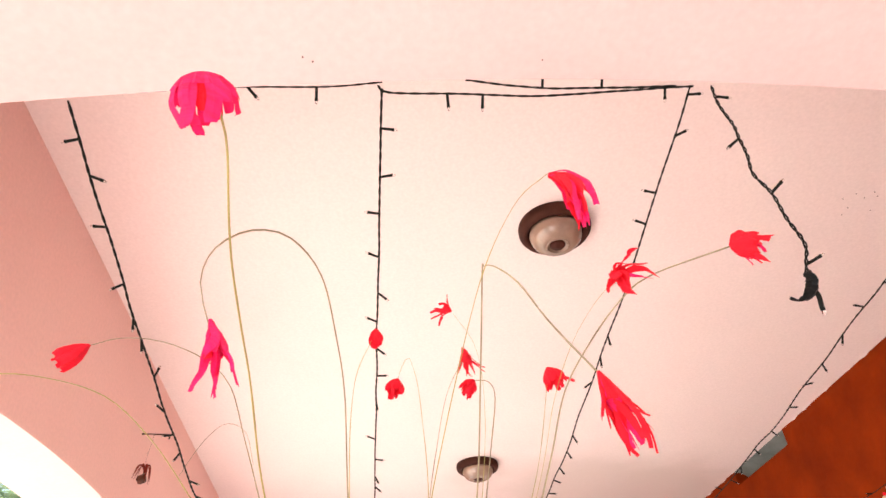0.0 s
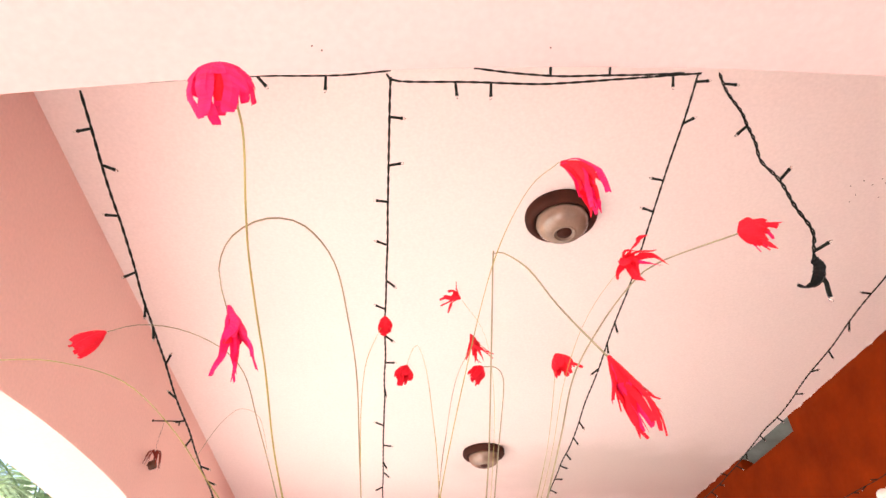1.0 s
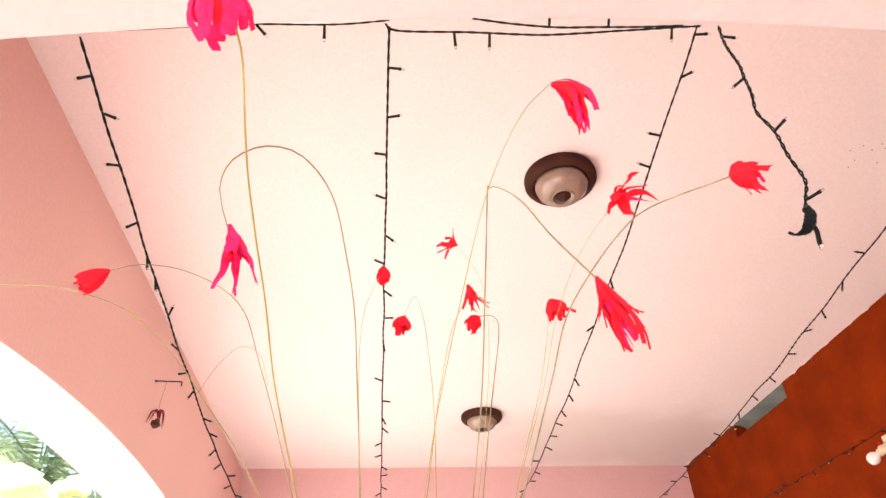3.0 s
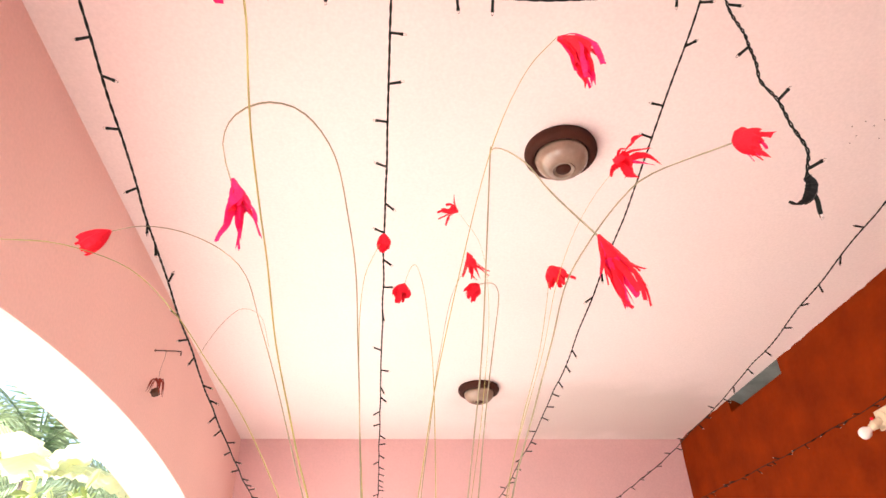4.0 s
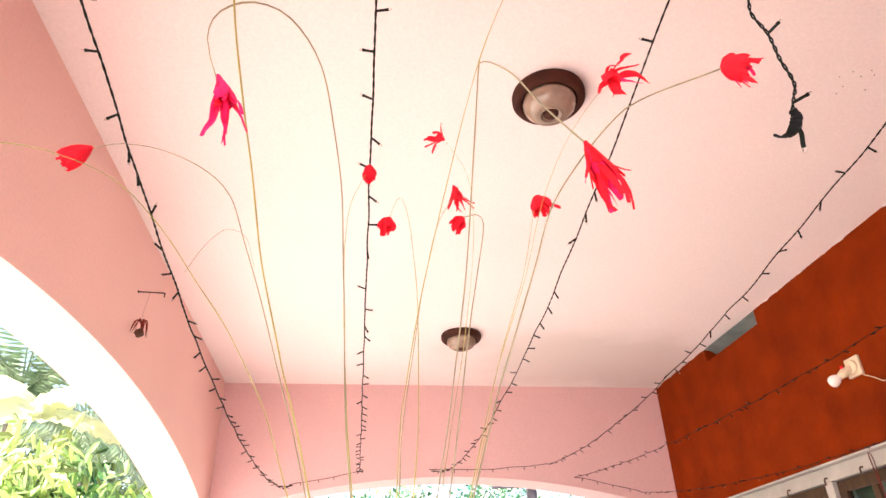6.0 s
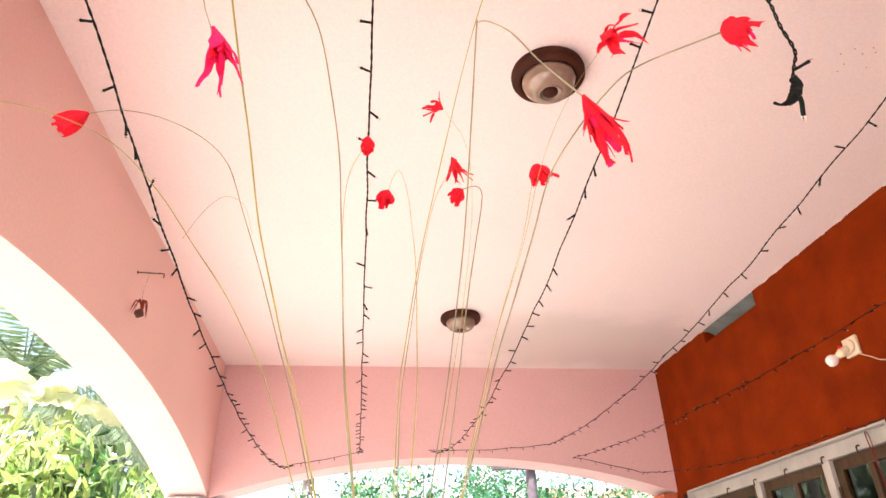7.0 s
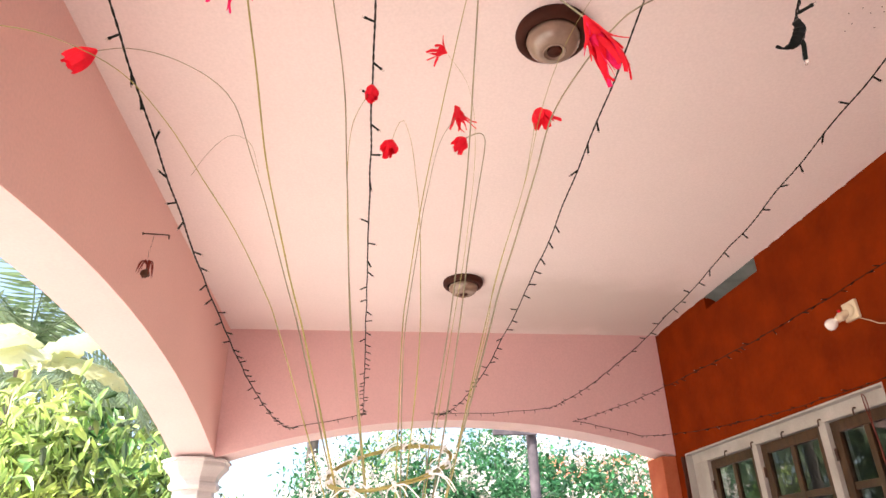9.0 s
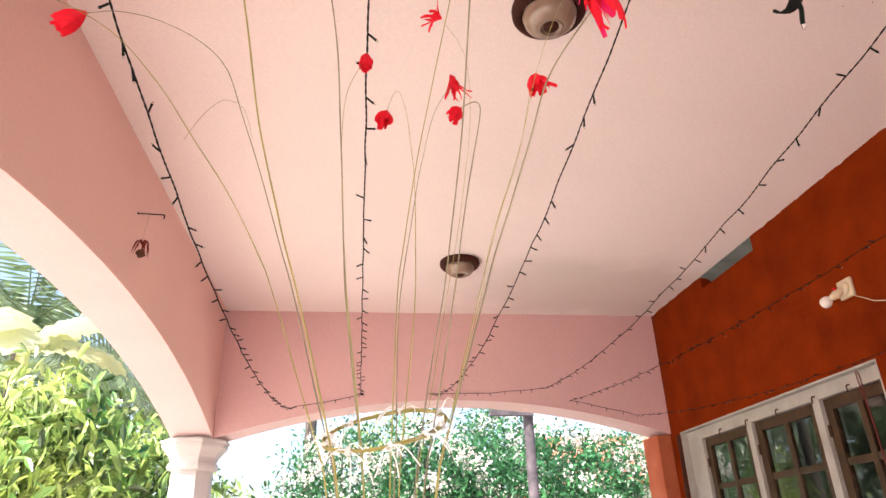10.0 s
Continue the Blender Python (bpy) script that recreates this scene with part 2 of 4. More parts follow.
def arc(u0, u1, spring, crown):
    """Height of a flat round arch between u0 and u1."""
    half, rise = (u1 - u0) / 2, crown - spring
    rad = (half * half + rise * rise) / (2 * rise)
    mid = (u0 + u1) / 2
    return lambda u: crown - rad + math.sqrt(max(rad * rad - (u - mid) ** 2, 0)) if u0 < u < u1 else spring


def arch_wall(name, along, u0, u1, v0, v1, curve, stops, label, paint):
    """A wall over an arch: u runs along it, v through its thickness; the soffit is a part of its own paint."""
    def at(u, v, z):
        return (u, v, z) if along == "x" else (v, u, z)
    bm = bmesh.new()
    so = bmesh.new()
    for a, b in zip(stops, stops[1:]):
        za, zb = curve(a), curve(b)
        for v in (v0, v1):
            bm.faces.new([bm.verts.new(at(*q)) for q in ((a, v, za), (b, v, zb), (b, v, TOP + 0.02), (a, v, TOP + 0.02))])
        so.faces.new([so.verts.new(at(*q)) for q in ((a, v0, za), (b, v0, zb), (b, v1, zb), (a, v1, za))])
    for u in (u0, u1):
        bm.faces.new([bm.verts.new(at(*q)) for q in ((u, v0, curve(u)), (u, v1, curve(u)), (u, v1, TOP + 0.02), (u, v0, TOP + 0.02))])
    for m in (bm, so):
        bmesh.ops.remove_doubles(m, verts=m.verts, dist=0.0005)
        bmesh.ops.recalc_face_normals(m, faces=m.faces)
    wall = tagged(meshed(name, bm, paint), label, "wall", kind="structure")
    part("soffit", so, SOFFIT, wall, "pale painted underside of the arch")
    return wall


def steps(u0, u1, n):
    return [u0 + (u1 - u0) * i / n for i in range(n + 1)]


cross = arc(X_L, X_R, 2.10, 2.356)
side_arch = arc(Y_N, Y_F, 2.105, 2.392)
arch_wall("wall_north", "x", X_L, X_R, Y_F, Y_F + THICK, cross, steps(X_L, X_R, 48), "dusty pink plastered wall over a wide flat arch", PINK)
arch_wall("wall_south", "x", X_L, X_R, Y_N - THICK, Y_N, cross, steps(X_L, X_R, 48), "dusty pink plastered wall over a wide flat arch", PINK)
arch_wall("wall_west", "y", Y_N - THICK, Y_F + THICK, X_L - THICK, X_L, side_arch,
          [Y_N - THICK] + steps(Y_N, Y_F, 56) + [Y_F + THICK], "pink plastered wall over a long flat arch, warm bounced light put into its colour", PINK_WEST_LIT)

# unseen second bay behind the camera, added to keep direct sun off the flowers
unseen_bay = arc(-3.87, Y_N - THICK, 2.11, 2.405)
arch_wall("wall_west", "y", -4.145, Y_N - THICK, X_L - THICK, X_L, unseen_bay, [-4.145] + steps(-3.87, Y_N - THICK - 0.001, 40) + [Y_N - THICK],
          "pink plastered wall over a long flat arch, warm bounced light put into its colour", PINK_WEST_LIT)
bm = bmesh.new()
# the slab runs on over the unseen bay to block the sun
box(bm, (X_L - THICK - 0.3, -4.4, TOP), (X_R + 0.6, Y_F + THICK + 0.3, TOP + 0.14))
ceiling = tagged(meshed("ceiling", bm, CEIL), "off-white painted plaster veranda ceiling with a faint darker blotch", "ceiling", kind="structure")

# red house wall with its window opening and a gap at the top
W0, W1, WZ0, WZ1 = 2.764, 4.758, 0.95, 2.09
G0, G1, GZ = 3.43, 4.07, 2.935
bm = bmesh.new()
for lo, hi in (((X_R, Y_N - THICK, -0.1), (1.9, W0, GZ)), ((X_R, W1, -0.1), (1.9, Y_F + THICK, GZ)), ((X_R, W0, -0.1), (1.9, W1, WZ0)),
               ((X_R, W0, WZ1), (1.9, W1, GZ)), ((X_R, Y_N - THICK, GZ), (1.9, G0, TOP + 0.02)), ((X_R, G1, GZ), (1.9, Y_F + THICK, TOP + 0.02))):
    box(bm, lo, hi)
wall_e = tagged(meshed("wall_east", bm, RED), "rust red painted house wall, chipped along the ceiling", "wall", kind="structure")
bm = bmesh.new()
prof = [(X_R - 0.002, TOP - 0.004)] + [(X_R + 0.13 * math.sin(a), TOP - 0.004 - 0.13 * (1 - math.cos(a))) for a in [math.pi / 2 * i / 10 for i in range(1, 11)]]
rows_ = [[bm.verts.new((x, y, z)) for x, z in prof] for y in (G0 - 0.002, G1 + 0.002)]
for i in range(len(prof) - 1):
    bm.faces.new((rows_[0][i], rows_[0][i + 1], rows_[1][i + 1], rows_[1][i]))
part("bare_plaster", bm, GREYP_SHADED, wall_e, "bare plaster where the red paint stops, shade of the gap put into its grey", smooth=True)

bm = bmesh.new()
box(bm, (1.54, Y_F + 0.004, -0.1), (X_R, Y_F + THICK - 0.004, 2.097), 0.006)
tagged(meshed("pilaster", bm, PALE_RED), "paler red painted pilaster carrying the arch", "pilaster", kind="structure")

bm = bmesh.new()
box(bm, (X_L - THICK - 0.35, -4.4, -0.25), (X_R + 0.3, Y_F + THICK + 0.35, 0.0))
tagged(meshed("floor", bm, FLOOR), "red tiled veranda floor", "floor", kind="structure")
bm = bmesh.new()
bmesh.ops.create_grid(bm, x_segments=1, y_segments=1, size=400, matrix=Matrix.Translation((0, 0, -0.22)))
tagged(meshed("ground", bm, GROUND), "sunlit sandy yard", "ground", kind="structure")

# dim room behind the window
bm = bmesh.new()
box(bm, (1.9, Y_N - THICK, 0.0), (4.6, Y_F + THICK, TOP + 0.1))
bmesh.ops.delete(bm, geom=[f for f in bm.faces if f.normal.x < -0.5], context="FACES_ONLY")
tagged(meshed("room_walls", bm, DARKROOM), "dim plain room behind the window", "wall", kind="structure")


def column(at):
    base = empty("column", at)
    bm = bmesh.new()
    lathe(bm, [(0.135, 0.30), (0.145, 0.9), (0.142, 1.5), (0.138, 1.90)], n=8)
    part("shaft", bm, COLUMN, base)
    bm = bmesh.new()
    lathe(bm, [(0.14, 1.895), (0.165, 1.905), (0.172, 1.925), (0.165, 1.945), (0.155, 1.955), (0.165, 1.985), (0.195, 2.02), (0.218, 2.045), (0.222, 2.055),
               (0.222, 2.075), (0.235, 2.08), (0.235, 2.094), (0.205, 2.095), (0.205, 2.106)], n=8)
    part("capital", bm, COLUMN, base, "moulded capital")
    bm = bmesh.new()
    box(bm, (-0.2, -0.2, 0.0), (0.2, 0.2, 0.22), 0.01)
    lathe(bm, [(0.19, 0.22), (0.195, 0.25), (0.17, 0.28), (0.14, 0.305)], n=40)
    part("plinth", bm, COLUMN, base)
    for ch in base.children:
        ch.rotation_euler = (0, 0, radians(22.5))
    return tagged(base, "white painted eight-sided column with a moulded capital", "column", "veranda columns")


col = column((X_L - THICK / 2, Y_F + THICK / 2, 0))
copy_thing(col, pose(X_L - THICK / 2, Y_N - THICK / 2, 0))
# two columns for the added bay, out of view
copy_thing(col, pose(X_L - THICK / 2, -4.0, 0))
copy_thing(col, pose(X_R + 0.12, -4.0, 0))
copy_thing(col, pose(X_R - 0.05, Y_N - THICK / 2 - 0.006, 0))

# ---- window in the red wall ----
win = empty("window_1", (1.73, 3.76, WZ0))
tagged(win, "brown wooden casement window in a white surround", "window", kind="structure")


def wbox(bm, lo, hi, bevel=0.003):
    o = (1.73, 3.76, WZ0)
    return box(bm, [a - b for a, b in zip(lo, o)], [a - b for a, b in zip(hi, o)], bevel)


bm = bmesh.new()
wbox(bm, (1.70, W0 + 0.002, 2.012), (1.82, W1 - 0.002, WZ1 - 0.002))
wbox(bm, (1.70, 4.548, WZ0 + 0.002), (1.82, W1 - 0.002, 2.012))
wbox(bm, (1.70, W0 + 0.002, WZ0 + 0.002), (1.82, 4.548, 1.0))
for y0, y1 in ((3.925, 3.981), (3.277, 3.335)):
    wbox(bm, (1.70, y0, 1.0), (1.82, y1, 2.012))
part("window_frame", bm, WHITE, win, "stained white window frame")
bm = bmesh.new()
wbox(bm, (X_R + 0.002, W1 - 0.012, WZ0), (1.70, W1 - 0.002, WZ1 - 0.002), 0)
wbox(bm, (X_R + 0.002, W0 + 0.002, WZ1 - 0.012), (1.70, W1 - 0.012, WZ1 - 0.002), 0)
wbox(bm, (X_R + 0.002, W0 + 0.002, WZ0), (1.70, W0 + 0.012, WZ1 - 0.012), 0)
part("reveal", bm, WHITE, win, "white painted reveal")
bm = bmesh.new()
wbox(bm, (X_R - 0.03, W0 - 0.03, WZ0 - 0.05), (1.70, W1 + 0.03, WZ0 - 0.002))
part("window_sill", bm, WHITE, win)


def sash(y0, y1):
    bm = bmesh.new()
    x0, x1, z0, z1, st = 1.722, 1.757, 1.004, 2.008, 0.055
    wbox(bm, (x0, y0, z0), (x1, y0 + st, z1))
    wbox(bm, (x0, y1 - st, z0), (x1, y1, z1))
    wbox(bm, (x0, y0 + st, z1 - st), (x1, y1 - st, z1))
    wbox(bm, (x0, y0 + st, z0), (x1, y1 - st, z0 + 0.07))
    ym = (y0 + y1) / 2
    bars = (1.385, 1.695)
    wbox(bm, (x0 + 0.004, ym - 0.019, z0 + 0.07), (x1 - 0.004, ym + 0.019, z1 - st))
    for z in bars:
        wbox(bm, (x0 + 0.006, y0 + st, z - 0.018), (x1 - 0.006, ym - 0.019, z + 0.018))
        wbox(bm, (x0 + 0.006, ym + 0.019, z - 0.018), (x1 - 0.006, y1 - st, z + 0.018))
    leaf = part("sash", bm, BROWN, win, "brown wooden casement leaf")
    zs = [z0 + 0.07, *bars, z1 - st]
    for a, b in zip(zs, zs[1:]):
        for c, d in ((y0 + st, ym - 0.019), (ym + 0.019, y1 - st)):
            g = bmesh.new()
            wbox(g, (1.7375, c - 0.004, a - 0.004), (1.7415, d + 0.004, b + 0.004), 0)
            pane = part("pane", g, GLASS, leaf)
            pane.visible_shadow = False
    for z in (1.15, 1.85):
        g = bmesh.new()
        wbox(g, (1.712, y1 - 0.012, z - 0.03), (1.7215, y1 + 0.004, z + 0.03), 0.002)
        part("hinge", g, IRON, leaf)


for y0, y1 in ((3.984, 4.545), (3.338, 3.922), (2.78, 3.274)):
    sash(y0, y1)
bm = bmesh.new()
tube(bm, spline([(-0.088 + 0.004 * noise.noise((z * 6, 0, 3)), 1.012 + 0.008 * noise.noise((z * 5, 1, 0)), z) for z in (0.0, 0.25, 0.5, 0.75, 0.95, 1.12)], 0.03), lambda t: 0.015 + 0.007 * noise.noise((t * 14, 5, 0)), 7)
part("cracked_edge", bm, LAMPWOOD, win, "dark cracked mortar edge beside the frame")
# small iron hooks over the casements
for y in (4.27, 3.95, 3.63, 3.30, 3.03):
    bm = bmesh.new()
    o = Vector((1.73, 3.76, WZ0))
    tube(bm, [Vector(q) - o for q in spline([(1.70, y, 2.03), (1.69, y, 2.03), (1.682, y, 2.022), (1.682, y, 1.995)], 0.006)], 0.004)
    part("hook", bm, IRON, win, "small iron hook")


# red cord looped over a hook of the casement
o = Vector((1.682, 2.95, 2.085))
bm = bmesh.new()
tube(bm, [Vector(q) - o for q in spline([(1.685, 2.95, 2.085), (1.688, 2.953, 2.038), (1.69, 2.948, 1.967), (1.69, 2.937, 1.889), (1.69, 2.933, 1.80), (1.692, 2.935, 1.70), (1.69, 2.93, 1.45)], 0.02)], lambda t: 0.0020 + 0.0022 * min(1, 3 * t), 7)
tube(bm, [Vector(q) - o for q in spline([(1.685, 2.95, 2.085), (1.687, 2.935, 2.06), (1.688, 2.932, 2.02), (1.69, 2.938, 1.95), (1.69, 2.937, 1.889)], 0.015)], 0.0022, 6)
cord = tagged(meshed("cord", bm, CORD, smooth=True), "thin red cord hanging down the brown casement", "cord")
cord.location = o


# ---- ceiling lamps ----
def ceiling_lamp(at):
    base = empty("ceiling_lamp", at)
    bm = bmesh.new()
    lathe(bm, [(0.124, 0.0), (0.127, -0.010), (0.126, -0.026), (0.119, -0.037), (0.102, -0.041), (0.094, -0.036), (0.092, -0.012)], n=48)
    bmesh.ops.recalc_face_normals(bm, faces=bm.faces)
    part("rim", bm, LAMPWOOD, base, "dark brown rim", smooth=True)
    bm = bmesh.new()
    outer = [(0.0935, -0.034), (0.092, -0.048), (0.085, -0.066), (0.072, -0.081), (0.055, -0.091), (0.040, -0.094), (0.033, -0.092), (0.026, -0.087)]
    lathe(bm, outer, n=48)
    bmesh.ops.recalc_face_normals(bm, faces=bm.faces)
    part("glass_shade", bm, LAMPSHADE, base, "smoky glass bowl", smooth=True)
    bm = bmesh.new()
    lathe(bm, [(0.026, -0.086), (0.026, -0.092), (0.021, -0.097), (0.010, -0.098), (0.005, -0.102)], n=24)
    bmesh.ops.recalc_face_normals(bm, faces=bm.faces)
    part("finial", bm, LAMPWOOD, base, "brown centre knob", smooth=True)
    bm = bmesh.new()
    torus = [Vector((0.037 * math.cos(2 * math.pi * i / 32), 0.037 * math.sin(2 * math.pi * i / 32), -0.094)) for i in range(33)]
    tube(bm, torus, 0.0035)
    part("rib", bm, LAMPSHADE, base, smooth=True)
    return tagged(base, "round ceiling lamp, smoky glass bowl in dark brown rim", "ceiling lamp", "ceiling lamps")


LAMPSHADE = mat("smoky_glass_bowl", (0.32, 0.235, 0.175), (0.20, 0.14, 0.10), 0.10, 14, 120, 0.04, mix=(0.3, 0.75), spec=0.9)
lamp = ceiling_lamp((-0.057, 1.742, TOP))
copy_thing(lamp, pose(-0.05, 3.905, TOP, 0, 0, 40))


# ---- strings of fairy lights ----
def led_meshes():
    bm = bmesh.new()
    lathe(bm, [(0.0018, 0.0), (0.0022, 0.003), (0.0022, 0.0155), (0.0027, 0.0165), (0.0027, 0.0195)], n=8)
    a = bpy.data.meshes.new("bulb")
    bm.to_mesh(a)
    bm.free()
    a.materials.append(CABLE)
    bm = bmesh.new()
    lathe(bm, [(0.0018, 0.0195), (0.0018, 0.0225), (0.0013, 0.024), (0.0005, 0.0245)], n=8)
    b = bpy.data.meshes.new("tip")
    bm.to_mesh(b)
    bm.free()
    b.materials.append(CLEAR)
    return a, b


LED, LED_TIP = led_meshes()


def sagging(a, b, sag, n=24):
    a, b = Vector(a), Vector(b)
    return [a.lerp(b, i / n) - Vector((0, 0, 4 * sag * (i / n) * (1 - i / n))) for i in range(n + 1)]


def light_string(ways, label, seed, gap=0.085, aim=None, twist=0.045, rad=0.0014, wobble=0.003, marks=(), loose=0.7):
    """One cable made of two twisted wires along each way, with small lamps along it: first at the marks
    (distance along, turn round the wire in degrees, lean along it), then by chance."""
    rng = random.Random(seed)
    top = empty("light_string", ways[0][0])
    o = Vector(ways[0][0])
    for nth, pts in enumerate(ways):
        line = spline(pts, 0.006)
        ph = rng.random() * 6
        line = [c + Vector((wobble * noise.noise((k * 0.05, ph, 0)), wobble * noise.noise((k * 0.05, ph, 5)), 2 * wobble * noise.noise((k * 0.04, ph, 9)))) for k, c in enumerate(line)]
        for s in (0, math.pi):
            bm = bmesh.new()
            strand = []
            for k, c in enumerate(line):
                d = (line[min(k + 1, len(line) - 1)] - line[max(k - 1, 0)]).normalized()
                u = d.orthogonal().normalized() if abs(d.z) > 0.9 else d.cross(Vector((0, 0, 1))).normalized()
                v = d.cross(u)
                a = k * 0.006 / twist * 2 * math.pi + s + ph
                strand.append(c + rad * loose * (math.cos(a) * u + math.sin(a) * v) - o)
            tube(bm, strand, rad, 5)
            part("wire", bm, CABLE, top, smooth=True)
        todo = list(marks[nth]) if marks else []
        run = todo[0][0] if todo else gap * (0.3 + 0.4 * rng.random())
        done = 0.0
        flip = rng.choice((-1, 1))
        for k in range(1, len(line) - 1):
            done += (line[k] - line[k - 1]).length
            if done < run:
                continue
            d = (line[k + 1] - line[k - 1]).normalized()
            if todo:
                _, turn, lean = todo.pop(0)
                u = d.orthogonal().normalized() if abs(d.z) > 0.9 else d.cross(Vector((0, 0, 1))).normalized()
                way = math.cos(radians(turn)) * u + math.sin(radians(turn)) * d.cross(u) + lean * d
            elif aim:
                way = Vector(aim) + Vector((rng.uniform(-0.25, 0.25), rng.uniform(-0.2, 0.2), 0))
            else:
                flip = -flip if rng.random() < 0.7 else flip
                sidev = d.cross(Vector((0, 0, 1))).normalized() * flip
                way = sidev + Vector((0, 0, rng.uniform(-0.9, 0.3))) + d * rng.uniform(-0.3, 0.6)
            if todo:
                run = todo[0][0]
            elif marks and nth < len(marks) and marks[nth] and len(ways[nth]) < 10:
                run = 1e9
            else:
                run += gap * rng.uniform(0.75, 1.25)
            way.normalize()
            led = new("bulb", LED)
            led.parent = top
            led.matrix_local = Matrix.Translation(line[k] - o + way * rad) @ way.to_track_quat("Z", "Y").to_matrix().to_4x4()
            tip = new("tip", LED_TIP)
            tip.parent = led
    return tagged(top, label, "fairy lights", "fairy light strings")


SAGS = "dark green fairy light string sagging between the arches"
FY = Y_F - 0.008
NY = Y_N + 0.012
light_string([sagging((-1.092, NY, 2.255), (-1.10, FY, 2.315), 0.25)], SAGS, 1, marks=[[(0.056, 176, 0.2), (0.112, 15, 0.2), (0.217, -173, 0), (0.335, 167, 0.4), (0.415, 93, 1.2), (0.476, 88, 1.2),
                                                                             (0.581, -51, -1), (0.692, -147, -0.5), (0.783, 178, 0.2), (0.857, 138, 0.8), (0.979, 18, 0.2)]])
light_string([sagging((-0.668, NY, 2.315), (-0.652, FY, 2.395), 0.21)], SAGS, 2, marks=[[(0.062, 9, 0), (0.154, -2, -0.2), (0.228, -171, 0), (0.332, -164, -0.2), (0.424, 30, 0.4), (0.51, -163, -0.2),
                                                                             (0.596, 30, 0.4), (0.694, 3, -0.1), (0.791, 77, 1), (0.962, -163, -0.2), (1.066, 10, 0), (1.163, 54, 0.7)]])
light_string([sagging((-0.180, NY, 2.352), (-0.142, FY, 2.405), 0.26)], SAGS, 3, rad=0.0012, marks=[[(0.012, 0, -0.1), (0.084, -14, -0.5), (0.199, -170, -0.1), (0.267, -166, -0.2), (0.57, 64, 1), (0.637, 77, 1.1),
                                                                               (0.723, 154, 0.6), (0.95, 51, 0.7), (1.024, 46, 0.7), (1.115, 45, 0.6), (1.194, 16, 0.2)]])
light_string([sagging((0.365, NY, 2.345), (0.70, FY, 2.44), 0.15)], SAGS, 4, rad=0.0012, marks=[[(0.14, 30, 0.3), (0.28, -160, 0), (0.423, 22, 0.3), (0.514, -173, -0.1), (0.618, 92, 1), (0.734, 52, 0.7), (0.838, -9, -0.2),
                                                                              (0.942, 0, 0), (1.076, 31, 0.4), (1.198, 36, 0.5), (1.319, 80, 0.9)]])
light_string([sagging((0.965, NY, 2.265), (0.897, FY, 2.349), 0.11)], SAGS, 5, 0.062, rad=0.0010)
light_string([sagging((1.44, NY, 2.15), (1.40, FY, 2.24), 0.165)], SAGS, 6, 0.07, rad=0.0010)
PINNED = "dark green fairy light string pinned along the arch edge"
light_string([spline([(-1.10, FY, 2.315), (-0.90, FY, 2.345), (-0.652, FY, 2.395)], 0.1)], PINNED, 7, 0.13, (0.2, 0, -1))
light_string([spline([(-0.140, FY, 2.405), (0.1, FY, 2.405), (0.345, FY, 2.412), (0.70, FY, 2.44)], 0.1)], PINNED, 8, 0.1, (0, -0.2, -1))
light_string([spline([(0.897, FY, 2.349), (1.15, FY, 2.30), (1.40, FY, 2.24)], 0.1)], PINNED, 9, 0.12, (0, -0.2, -1))
light_string([[(-0.672, NY, 2.322), (-0.655, NY, 2.306), (-0.55, NY, 2.309), (-0.43, NY, 2.315), (-0.30, NY, 2.334), (-0.172, NY, 2.356)],
              [(-0.54, NY - 0.002, 2.343), (-0.47, NY - 0.002, 2.332), (-0.40, NY, 2.332), (-0.30, NY, 2.345), (-0.2, NY, 2.358)]], PINNED, 10, 0.12, (0, 0.25, -1), rad=0.0012, marks=[[(0.11, 129, 0.1), (0.16, 129, 0)], [(0.113, -50, 0), (0.209, -50, 0.1), (0.317, 130, -0.1)]])
light_string([[(-1.05, NY, 2.275), (-0.86, NY, 2.302), (-0.742, NY, 2.317), (-0.668, NY, 2.328)]], PINNED, 11, 0.13, (0.15, 0.2, -1), rad=0.0010, marks=[[(0.187, 121, 0.8), (0.285, 130, -0.1)]])

# loose end with its taped joint
tail = light_string([[(-0.141, NY, 2.36), (-0.139, 0.666, 2.318), (-0.130, 0.668, 2.27), (-0.132, 0.668, 2.243), (-0.134, 0.668, 2.20), (-0.138, 0.67, 2.165), (-0.124, 0.67, 2.13),
                      (-0.120, 0.67, 2.085), (-0.111, 0.67, 2.04), (-0.120, 0.672, 2.01), (-0.128, 0.675, 1.987)]], "loose fairy light cable hanging with a taped black joint", 12, 0.085, None, 0.030, 0.0013, 0.004,
                    [[(0.019, -130, 0.2), (0.115, 78, 0.6), (0.232, -99, -0.4), (0.36, -98, -0.7), (9, 0, 0)]], 1.25)
o = Vector((-0.141, NY, 2.36))
bm = bmesh.new()
blob = [Vector(q) - o for q in spline([(-0.127, 0.674, 1.992), (-0.121, 0.678, 1.984), (-0.122, 0.684, 1.974), (-0.128, 0.690, 1.966), (-0.134, 0.694, 1.963)], 0.002)]
tube(bm, blob, lambda t: 0.0034 + 0.0085 * math.sin(math.pi * min(1, 0.08 + t * 0.95)) ** 0.7 + 0.003 * noise.noise((t * 11, 0, 0)), 6, 0.7)
tube(bm, [Vector(q) - o for q in spline([(-0.130, 0.691, 1.965), (-0.139, 0.694, 1.962), (-0.148, 0.695, 1.966)], 0.002)], lambda t: 0.0042 - 0.0012 * t + 0.001 * math.sin(t * 9), 6, 0.6)
part("taped_joint", bm, TAPE, tail, "lump of black tape")
bm = bmesh.new()
